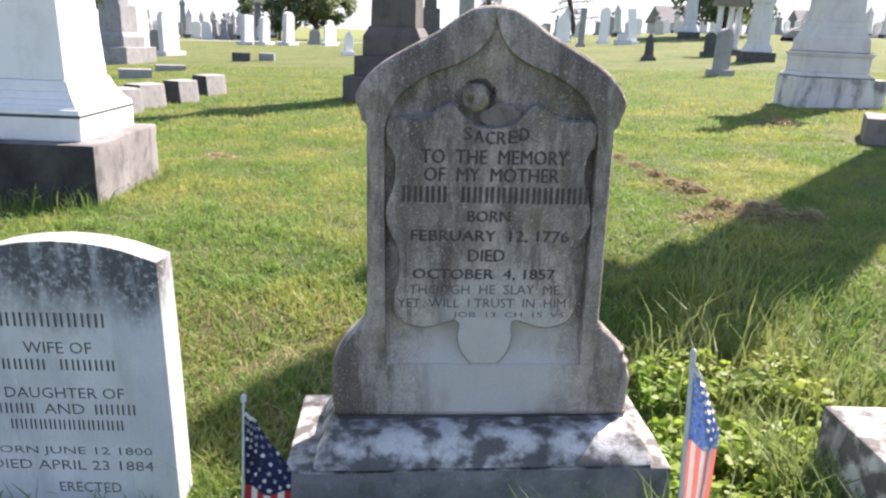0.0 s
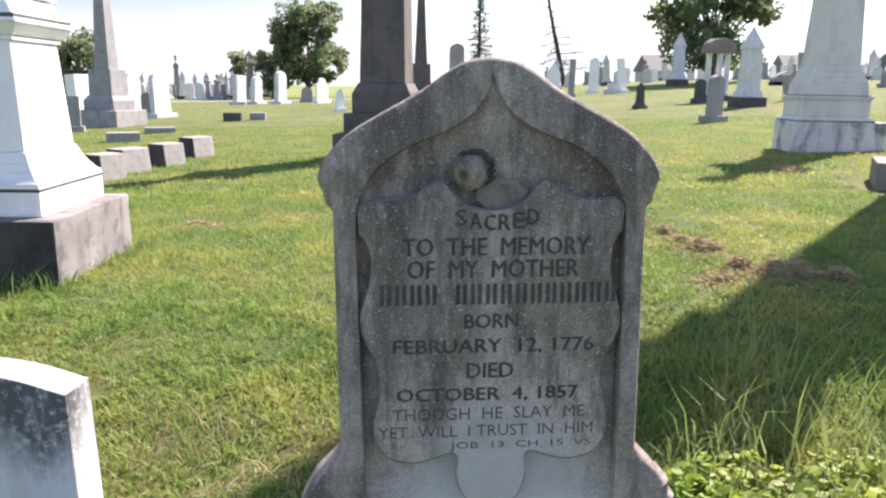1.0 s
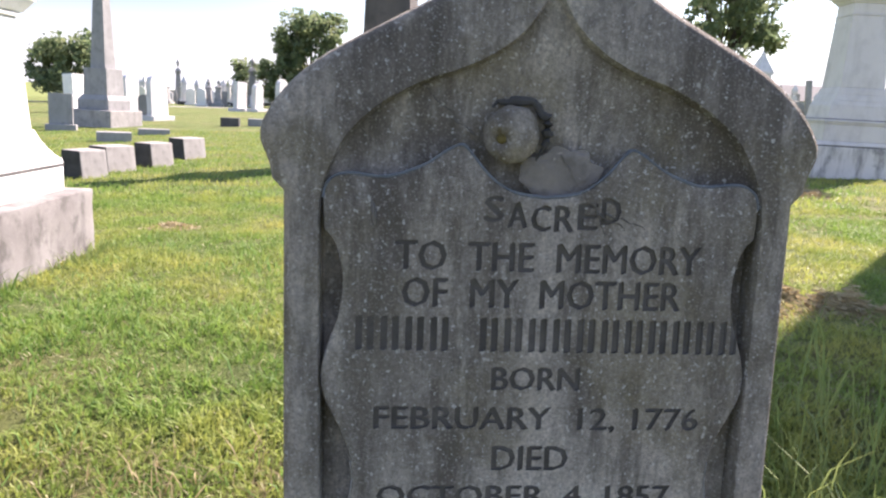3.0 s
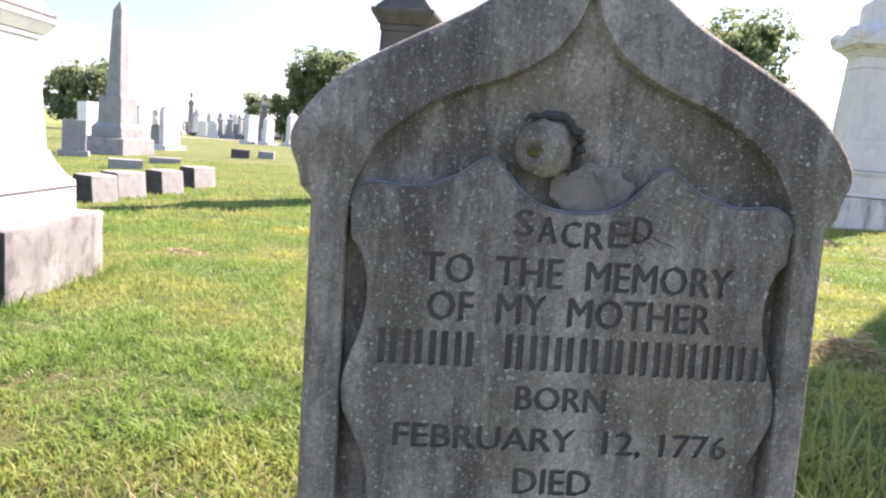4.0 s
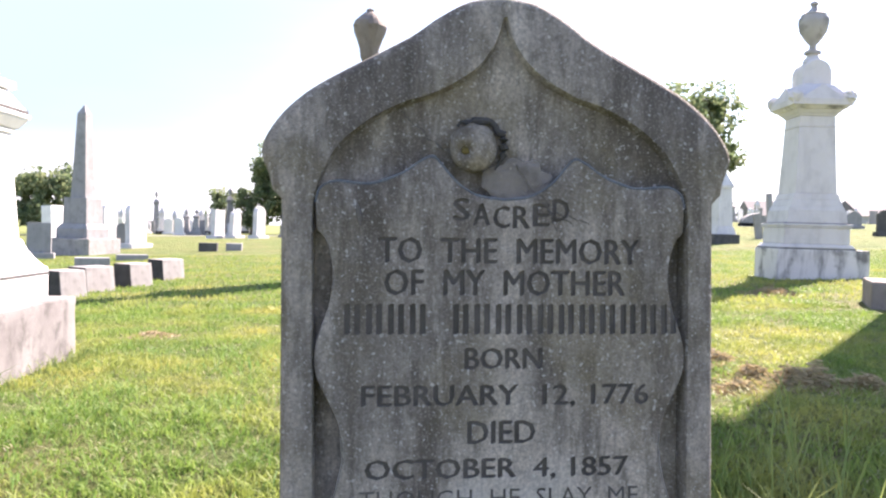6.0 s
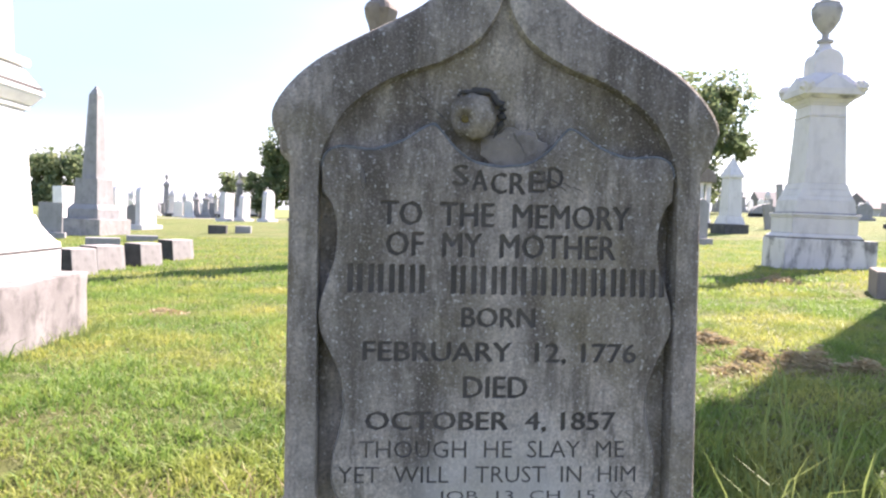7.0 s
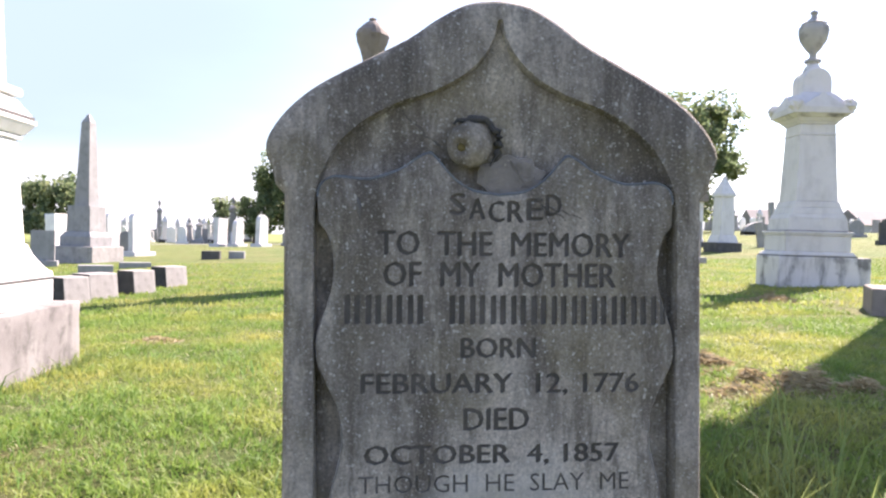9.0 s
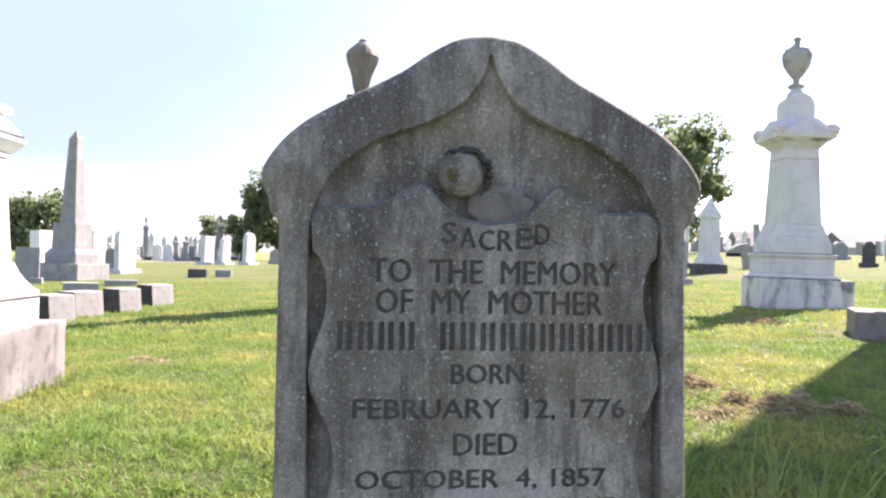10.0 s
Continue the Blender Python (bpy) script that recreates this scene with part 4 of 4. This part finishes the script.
tablet(6.6, 52.0, 0.95, 2.0, "gothic", 10, -3, 3, label="pointed white headstone leaning a little")
tablet(7.22, 21.7, 0.46, 1.28, "arch", 28, -2, 3, M_GREY, 0.2, label="weathered grey arched headstone leaning a little")
tablet(10.4, 33.0, 0.50, 0.98, "arch", 20, 0, 0, M_BLACK, label="blackened round-topped stone headstone")
tablet(13.9, 32.5, 0.34, 1.10, "flat", 10, 4, -12, M_GREY, 0.12, False, "thin grey headstone tilted sideways")
tablet(15.6, 35.2, 0.26, 1.95, "flat", 10, 0, -5, M_GREY, 0.12, False, "thin leaning stone post")
tablet(23.9, 43.1, 0.86, 1.0, "arch", 0, 0, 0, M_GREY, label="broad grey round-topped headstone")
tablet(20.2, 34.2, 0.56, 1.16, "shoulder", 0, 0, 0, M_BLACK, label="dark stone shouldered headstone")
tablet(11.95, 18.8, 0.66, 1.92, "arch", -4, 0, 0, M_WHITE2, 0.3, label="stained white round-topped tablet on a base")
tablet(20.6, 48.6, 1.8, 0.82, "arch", 0, 0, 0, M_GREY, 0.6, False, "low vaulted grey stone tomb")
worn_block("stone_slab", [(-0.1, 0.30, 0.9, 0.5), (0.30, 0.62, 0.7, 0.14)], M_WHITE2, at(9.25, 45.3, 20), "toppled white slab propped on a dark base", "headstone", "tablet headstones", 0.02, 2)
pillar(7.1, 29.7, 0.42, 1.02, 20, M_BLACK, "gable", "small black stone pillar marker")
pillar(11.0, 29.3, 1.0, 2.9, 12, M_WHITE2, "gable", "white marble pillar with a gabled top on a black base")
pillar(15.6, 54.5, 1.1, 3.6, 15, M_WHITE2, "gable", "white gabled marble monument")
pillar(-19.5, 74, 1.2, 4.6, 20, M_GREY, "urn", "far grey granite monument topped with an urn")
pillar(-29.5, 82, 1.0, 4.6, 20, M_GREY, "urn", "far grey granite monument topped with an urn")
pillar(-26.3, 82, 1.0, 2.7, 20, M_GREY, "urn", "far grey granite monument topped with an urn")


def canopy_tomb(x, y):
    root = thing("canopy_tomb", at(x, y, 12), "pair of pale columns under a heavy brownstone arch", "monument")
    part("base", tiers([(-0.2, 0.25, 1.4, 0.9)], 0.02), M_BLACK, root)
    for sx in (-0.42, 0.1, 0.45):
        part("column", lathe([(0.17, 0.25), (0.17, 0.35), (0.13, 0.42), (0.12, 1.9), (0.17, 2.0)], 14, sx, 0), M_WHITE2, root)
    half = spline([(0, 2.62), (0.3, 2.58), (0.55, 2.42), (0.66, 2.25)], 4) + [Vector((0.66, 2.0))]
    part("pediment", plate(mirrored(half), -0.3, 0.3, 0.03), M_BROWN, root)
    return root


canopy_tomb(11.3, 33.8)


# ---- far stones, houses and a path ----
def far_stones():
    rng = random.Random(7)
    kinds = [tablet(-24, 70, 0.8, 1.5, "arch", 10, group="distant headstones", label="distant pale marble headstone in the grass"),
             tablet(-25.5, 72, 0.7, 1.3, "flat", 15, mat=M_GREY, group="distant headstones", label="distant grey granite headstone in the grass"),
             pillar(-27, 76, 0.9, 2.2, 10, M_GREY, "urn", "distant grey granite monument with an urn", "distant monuments"),
             pillar(-23, 78, 0.8, 2.6, 10, M_WHITE2, "gable", "distant pale marble monument with a gable", "distant monuments"),
             tablet(-21.5, 75, 0.7, 1.2, "shoulder", 10, mat=M_WHITE2, group="distant headstones", label="distant pale marble headstone in the grass")]
    for i in range(150):
        left = i % 5 < 2
        y = rng.uniform(64, 100)
        x = y * (rng.uniform(-0.42, -0.24) if left else rng.uniform(-0.02, 0.62))
        if not left and 0.2 < x / y < 0.32 and rng.random() < 0.3:
            continue
        copy_thing(rng.choice(kinds), at(x, y, rng.uniform(-10, 35), 0, rng.uniform(-3, 3), rng.uniform(-4, 4)))


far_stones()


def house(x, y, w, d, h, rz):
    root = thing("house", at(x, y, rz, -0.5), "distant pale house with a grey pitched roof", "house", "distant houses")
    part("wall", tiers([(-1, h, w, d)], 0.0), M_HOUSE, root)
    bm = bmesh.new()
    a = [bm.verts.new(p) for p in ((-w / 2 - 0.3, -d / 2 - 0.4, h), (-w / 2 - 0.3, d / 2 + 0.4, h), (-w / 2 - 0.3, 0, h + 0.35 * d))]
    b = [bm.verts.new((-v.co.x, v.co.y, v.co.z)) for v in a]
    bm.faces.new(a), bm.faces.new(b[::-1])
    for i in range(3):
        bm.faces.new((a[i], b[i], b[(i + 1) % 3], a[(i + 1) % 3]))
    part("roof", bm, M_ROOF, root)


for x, y, w, h, rz in ((68, 116, 9, 3.2, 8), (54, 120, 8, 3.0, -4), (82, 112, 9, 3.4, 0), (31, 118, 5, 2.6, 5)):
    house(x, y, w, 7, h, rz)


def path():
    vs, fs = [], []
    for i in range(24):
        x = -50 + i * 2.0
        for e in (0, 1.0, 2.6):
            y = 58 + 0.06 * x + e
            vs.append((x, y, gz(x, y) + 0.03))
    for i in range(23):
        for k in (0, 1):
            a = i * 3 + k
            fs.append((a, a + 3, a + 4, a + 1))
    me = bpy.data.meshes.new("path")
    me.from_pydata(vs, [], fs)
    me.materials.append(M_ROAD)
    tagged(new("path", me), "pale gravel lane crossing the far lawn", "path", kind="structure")


path()


# ---- trees ----
def leaf_mesh(name, centres, normals_seed, size, mat, parent, aspect=1.0):
    rng = np.random.RandomState(normals_seed)
    n = len(centres)
    u = rng.normal(size=(n, 3))
    u /= np.linalg.norm(u, axis=1)[:, None]
    w = np.cross(u, rng.normal(size=(n, 3)))
    w /= np.linalg.norm(w, axis=1)[:, None]
    s = size * rng.uniform(0.6, 1.3, (n, 1))
    c = np.asarray(centres)
    v = np.stack([c - u * s, c + w * s * 0.55 * aspect, c + u * s, c - w * s * 0.55 * aspect], 1).reshape(-1, 3)
    me = bpy.data.meshes.new(name)
    me.from_pydata(v.tolist(), [], np.arange(4 * n).reshape(n, 4).tolist())
    me.materials.append(mat)
    o = new(name, me)
    o.parent = parent
    return o


def limb(bm, a, b, r0, r1, seg=7):
    a, b = Vector(a), Vector(b)
    q = (b - a).to_track_quat("Z", "Y")
    rings = []
    for p, r in ((a, r0), ((a + b) / 2 + Vector((noise.noise(a) * 0.2, noise.noise(b) * 0.2, 0)) * (b - a).length * 0.3, (r0 + r1) / 2), (b, r1)):
        rings.append([bm.verts.new(p + q @ Vector((r * math.cos(t), r * math.sin(t), 0))) for t in (2 * math.pi * i / seg for i in range(seg))])
    for x, y in zip(rings, rings[1:]):
        for i in range(seg):
            bm.faces.new((x[i], x[(i + 1) % seg], y[(i + 1) % seg], y[i]))


def broad_tree(x, y, h, crown_r, crown_z, seed, leaves, label, size=0.22, gap=0.0):
    rng = random.Random(seed)
    root = thing("tree", at(x, y), label, "tree", "distant trees")
    bm = bmesh.new()
    limb(bm, (0, 0, -0.3), (0.1, 0.1, crown_z + 0.2 * h), 0.035 * h, 0.022 * h, 10)
    blobs = []
    for i in range(38):
        a, zz = rng.uniform(0, 2 * math.pi), rng.random()
        r = crown_r * rng.uniform(0.35, 0.85) * (1 - 0.45 * abs(zz - 0.35))
        c = Vector((r * math.cos(a), r * math.sin(a), crown_z + (h - crown_z) * (0.12 + 0.78 * zz)))
        blobs.append((c, crown_r * rng.uniform(0.26, 0.42)))
        limb(bm, (0.05, 0.05, crown_z + rng.uniform(-0.02, 0.2) * h), c, 0.011 * h, 0.004 * h, 5)
    part("trunk", bm, M_BARK, root)
    pts = []
    nr = np.random.RandomState(seed)
    for c, r in blobs:
        k = int(leaves / len(blobs))
        d = nr.normal(size=(k, 3))
        d /= np.linalg.norm(d, axis=1)[:, None]
        rad = r * nr.uniform(0.25, 1.12, (k, 1)) ** 0.6
        p = np.array(c[:]) + d * rad * np.array((1, 1, 0.8))
        keep = np.array([noise.noise(Vector(q) * 0.9 + Vector((seed, 0, 0))) > -0.12 + gap for q in p])
        pts.append(p[keep])
    leaf_mesh("crown", np.concatenate(pts), seed, size, M_LEAF, root)
    return root


def conifer(x, y, h, r, seed, lean, density, label):
    rng = random.Random(seed)
    root = thing("conifer", at(x, y, 0, 0, 0, lean), label, "tree", "distant conifers")
    bm = bmesh.new()
    limb(bm, (0, 0, -0.3), (0, 0, h), 0.022 * h, 0.004 * h, 8)
    pts = []
    nr = np.random.RandomState(seed)
    n = int(42 * density + 14)
    for i in range(n):
        z = h * (0.12 + 0.86 * i / n)
        a = i * 2.4 + rng.uniform(-0.4, 0.4)
        ln = r * (1.06 - i / n) * rng.uniform(0.55, 1.1)
        tip = Vector((ln * math.cos(a), ln * math.sin(a), z - 0.12 * ln))
        limb(bm, (0, 0, z), tip, 0.004 * h, 0.0015 * h, 4)
        k = int(46 * density * (0.4 + ln / r))
        s = nr.uniform(0.25, 1.0, (k, 1))
        pts.append(np.array((0, 0, z)) + (np.array(tip[:]) - np.array((0, 0, z))) * s + nr.normal(size=(k, 3)) * np.array((0.16, 0.16, 0.12)) * r * 0.5)
    part("trunk", bm, M_BARK, root)
    leaf_mesh("needles", np.concatenate(pts), seed, 0.16, M_NEEDLE, root, 0.5)
    return root


broad_tree(19.6, 60, 10.6, 4.9, 0.7, 3, 26000, "leafy green shade tree behind the graves", 0.22, 0.12)
broad_tree(-13.6, 72, 8.6, 3.5, 0.9, 11, 20000, "round dense green tree behind the headstones", 0.2)
broad_tree(-17.2, 73, 4.6, 1.9, 0.6, 21, 4000, "small green bushy tree", 0.18)
broad_tree(-20.6, 76, 4.6, 1.9, 0.6, 23, 3200, "small pale green bushy tree", 0.18, 0.05)
broad_tree(-30.0, 60, 5.0, 3.3, 0.5, 31, 13000, "low spreading green tree", 0.2)
conifer(2.9, 90, 13.6, 2.2, 41, 0, 1.3, "tall dark conifer seen against the sky")
conifer(11.4, 80, 14.0, 3.2, 43, -13, 0.55, "half-bare leaning conifer against the sky")


# ---- grass ----
def blades(name, pts, heights, widths, lean, seed, mat, label):
    """Bent blades, two faces each, as one sheet of stuff."""
    rng = np.random.RandomState(seed)
    n = len(pts)
    a = rng.uniform(0, 2 * np.pi, n)
    side = np.stack([np.cos(a), np.sin(a), np.zeros(n)], 1) * (widths / 2)[:, None]
    b = rng.uniform(0, 2 * np.pi, n)
    out = np.stack([np.cos(b), np.sin(b), np.zeros(n)], 1) * (heights * lean * rng.uniform(0.3, 1.4, n))[:, None]
    up = np.array((0, 0, 1.0)) * heights[:, None]
    mid = pts + up * 0.6 + out * 0.35
    tip = pts + up * rng.uniform(0.75, 1.0, (n, 1)) + out
    v = np.stack([pts - side, pts + side, mid + side * 0.8, mid - side * 0.8, tip], 1).reshape(-1, 3)
    k = np.arange(n)[:, None] * 5
    q = np.concatenate([k + np.array((0, 1, 2, 3))], 1).tolist()
    t = (k + np.array((3, 2, 4))).tolist()
    me = bpy.data.meshes.new(name)
    me.from_pydata(v.tolist(), [], q + t)
    me.materials.append(mat)
    return tagged(new(name, me), label, "grass", kind="stuff")


def clear(x, y):
    """True where no stone stands."""
    for cx, cy, w, d in ((0.09, 2.005, 0.55, 0.25), (-1.04, 1.9, 0.28, 0.06), (1.47, 1.80, 0.33, 0.26), (-3.08, 5.40, 0.64, 0.64), (6.2, 13.25, 0.8, 0.52), (5.25, 8.55, 0.88, 0.75)):
        if abs(x - cx) < w and abs(y - cy) < d:
            return False
    return True


def field(n, x0, x1, y0, y1, seed, power=1.0):
    rng = np.random.RandomState(seed)
    y = y0 + (y1 - y0) * rng.uniform(0, 1, n) ** power
    half = 0.35 + 0.68 * np.maximum(y, 0.3)
    x = np.clip(rng.uniform(-1, 1, n) * half, x0, x1)
    keep = [clear(a, b) and abs(a) < 30 for a, b in zip(x, y)]
    x, y = x[keep], y[keep]
    z = np.array([gz(a, b) for a, b in zip(x, y)]) - 0.01
    return np.stack([x, y, z], 1), rng


p, rng = field(250000, -7, 7, 0.9, 9.0, 1, 1.3)
tuft = np.array([noise.noise((a * 2.2, b * 2.2, 5)) + 0.9 * noise.noise((a * 9, b * 9, 8)) for a, b, c in p])
p, tuft = p[tuft > -0.55], tuft[tuft > -0.55]
rng = np.random.RandomState(15)
blades("lawn_grass", p, (0.034 + 0.034 * tuft + 0.032 * rng.uniform(0, 1, len(p)) ** 2).clip(0.012, 0.12), rng.uniform(0.0035, 0.009, len(p)), 0.95, 2, M_GRASS, "short mown green grass with yellowing blades")
p, rng = field(16000, -6, 6, 0.9, 8.0, 21, 1.3)
p[:, 2] += 0.02
blades("dry_cuttings", p, rng.uniform(0.008, 0.02, len(p)), rng.uniform(0.002, 0.005, len(p)), 3.2, 22, M_STRAW, "pale dry cut blades lying in the lawn")
p, rng = field(90000, -16, 16, 8.6, 24.0, 5, 1.15)
blades("far_lawn_grass", p, rng.uniform(0.03, 0.08, len(p)), rng.uniform(0.008, 0.018, len(p)), 0.8, 6, M_GRASS, "short green grass farther off")


def tufts(name, spots, per, spread, h0, h1, wide, lean, seed, mat, label):
    rng = np.random.RandomState(seed)
    pts = []
    for x, y in spots:
        q = rng.normal(size=(per, 2)) * spread + np.array((x, y))
        pts += [(a, b, gz(a, b) - 0.01) for a, b in q if clear(a, b)]
    pts = np.array(pts)
    return blades(name, pts, rng.uniform(h0, h1, len(pts)), rng.uniform(wide * 0.6, wide * 1.3, len(pts)), lean, seed + 1, mat, label)


r4 = random.Random(4)
tufts("long_grass", [(r4.uniform(0.75, 2.0), r4.uniform(2.2, 3.5)) for i in range(60)], 14, 0.06, 0.08, 0.24, 0.007, 0.7, 8, M_TALL, "long uncut grass beside the headstone")
tufts("long_grass", [(r4.uniform(0.8, 1.6), r4.uniform(2.1, 3.0)) for i in range(22)], 5, 0.05, 0.2, 0.38, 0.006, 0.6, 18, M_TALL, "long pale arching grass blades")
tufts("long_grass", [(0.106 + r4.uniform(-0.62, 0.66), 1.62 + r4.uniform(-0.06, 0.05)) for i in range(26)], 9, 0.03, 0.10, 0.36, 0.006, 0.55, 9, M_TALL, "long grass along the foot of the base")
tufts("long_grass", [(r4.uniform(-3.9, -2.35), 4.70 + r4.uniform(-0.05, 0.05)) for i in range(30)], 14, 0.05, 0.08, 0.24, 0.008, 0.6, 10, M_TALL, "long grass along the granite block")
tufts("long_grass", [(-2.38 + r4.uniform(-0.03, 0.08), r4.uniform(4.7, 6.1)) for i in range(18)], 12, 0.05, 0.06, 0.14, 0.007, 0.6, 12, M_TALL, "long grass along the granite block")
tufts("long_grass", [(-1.04 + r4.uniform(-0.3, 0.34), 1.80 + r4.uniform(-0.05, 0.2)) for i in range(16)], 10, 0.03, 0.06, 0.16, 0.006, 0.6, 13, M_TALL, "long grass round the small headstone")
tufts("long_grass", [(1.08 + r4.uniform(-0.06, 0.05), r4.uniform(1.4, 2.1)) for i in range(34)], 16, 0.04, 0.12, 0.30, 0.007, 0.6, 14, M_TALL, "long grass beside the white base")

tufts("long_grass", [(r4.uniform(0.86, 1.5), r4.uniform(2.7, 3.7)) for i in range(20)], 3, 0.05, 0.26, 0.54, 0.007, 0.5, 28, M_TALL, "tall arching grass blades beside the headstone")
tufts("long_grass", [(r4.uniform(0.9, 3.6), r4.uniform(3.2, 5.4)) for i in range(150)], 18, 0.09, 0.03, 0.085, 0.006, 1.5, 38, M_GRASS, "uneven tufts of longer lawn grass")
tufts("dry_grass", [(r4.uniform(1.5, 4.0), r4.uniform(3.4, 5.0)) for i in range(70)], 40, 0.09, 0.015, 0.05, 0.006, 1.6, 48, M_DRY, "thin brown mat of dry cuttings on the lawn")

tufts("long_grass", [(r4.uniform(-4.2, -0.2), r4.uniform(2.4, 6.5)) for i in range(150)], 22, 0.08, 0.03, 0.10, 0.006, 1.0, 58, M_LUSH, "lush tufts of bluish green grass in the lawn")
tufts("long_grass", [(r4.uniform(-1.2, 0.0), r4.uniform(2.2, 3.2)) for i in range(40)], 20, 0.06, 0.03, 0.11, 0.005, 1.2, 68, M_DRY, "dry pale grass behind the headstones")


def weeds(seed):
    """Low broad-leaved weeds between the stones."""
    rng = np.random.RandomState(seed)
    n = 5200
    y = rng.uniform(1.35, 2.75, n)
    x = rng.uniform(0.66, 1.35, n) + 0.12 * (y - 2)
    keep = np.array([noise.noise((a * 4, b * 4, 2)) > -0.25 and clear(a, b) for a, b in zip(x, y)])
    x, y = x[keep], y[keep]
    z = np.array([gz(a, b) for a, b in zip(x, y)]) + rng.uniform(0.01, 0.11, len(x))
    c = np.stack([x, y, z], 1)
    u = rng.normal(size=(len(c), 3)) * (1, 1, 0.35)
    u /= np.linalg.norm(u, axis=1)[:, None]
    w = np.cross(u, rng.normal(size=(len(c), 3)) * (0.4, 0.4, 1))
    w /= np.linalg.norm(w, axis=1)[:, None]
    s = rng.uniform(0.010, 0.025, (len(c), 1))
    v = np.stack([c - u * s, c - u * s * 0.3 + w * s * 0.8, c + u * s * 0.6 + w * s * 0.6, c + u * s, c + u * s * 0.6 - w * s * 0.6, c - u * s * 0.3 - w * s * 0.8], 1).reshape(-1, 3)
    me = bpy.data.meshes.new("weeds")
    me.from_pydata(v.tolist(), [], np.arange(6 * len(c)).reshape(-1, 6).tolist())
    me.materials.append(M_CLOVER)
    tagged(new("weeds", me), "low bright green broad-leaved weeds", "weeds", kind="stuff")


weeds(17)


def dry_clump(x, y, w, d, h, seed):
    """A heap of raked dry cuttings."""
    rng = np.random.RandomState(seed)
    n = 1300
    q = rng.normal(size=(n, 2)) * (w / 2.4, d / 2.4)
    lump = np.array([0.55 + 0.9 * max(0.0, noise.noise((a * 9, b * 9, seed))) for a, b in q])
    z = 1.25 * h * lump * np.exp(-(q[:, 0] / w * 2) ** 2 - (q[:, 1] / d * 2) ** 2) * rng.uniform(0, 1, n)
    c = np.stack([q[:, 0], q[:, 1], z], 1)
    a = rng.uniform(0, 2 * np.pi, n)
    u = np.stack([np.cos(a), np.sin(a), rng.uniform(-0.4, 0.4, n)], 1) * rng.uniform(0.015, 0.05, (n, 1))
    s = np.stack([-np.sin(a), np.cos(a), np.ones(n)], 1) * 0.0025
    v = np.stack([c - u - s, c + u - s, c + u + s, c - u + s], 1).reshape(-1, 3)
    me = bpy.data.meshes.new("dry_grass_clump")
    me.from_pydata(v.tolist(), [], np.arange(4 * n).reshape(-1, 4).tolist())
    me.materials.append(M_DRY)
    o = new("dry_grass_clump", me)
    o.matrix_world = at(x, y)
    tagged(o, "heap of raked brown dry grass on the lawn", "dry grass", "heaps of dry grass")


for i, (x, y, w, d, h) in enumerate(((2.05, 4.88, 0.34, 0.22, 0.13), (2.28, 4.75, 0.24, 0.18, 0.10), (1.84, 5.05, 0.16, 0.12, 0.09), (1.80, 5.62, 0.24, 0.22, 0.10), (1.70, 5.9, 0.18, 0.2, 0.08), (1.70, 6.25, 0.14, 0.2, 0.07),
                                    (1.62, 6.7, 0.14, 0.2, 0.06), (1.56, 7.2, 0.12, 0.2, 0.06), (1.62, 4.75, 0.16, 0.12, 0.07), (1.74, 5.3, 0.14, 0.12, 0.06), (4.35, 10.3, 0.45, 0.35, 0.13), (2.9, 4.3, 0.3, 0.2, 0.06), (-2.25, 7.0, 0.2, 0.15, 0.05))):
    dry_clump(x, y, w, d, h, 60 + i)
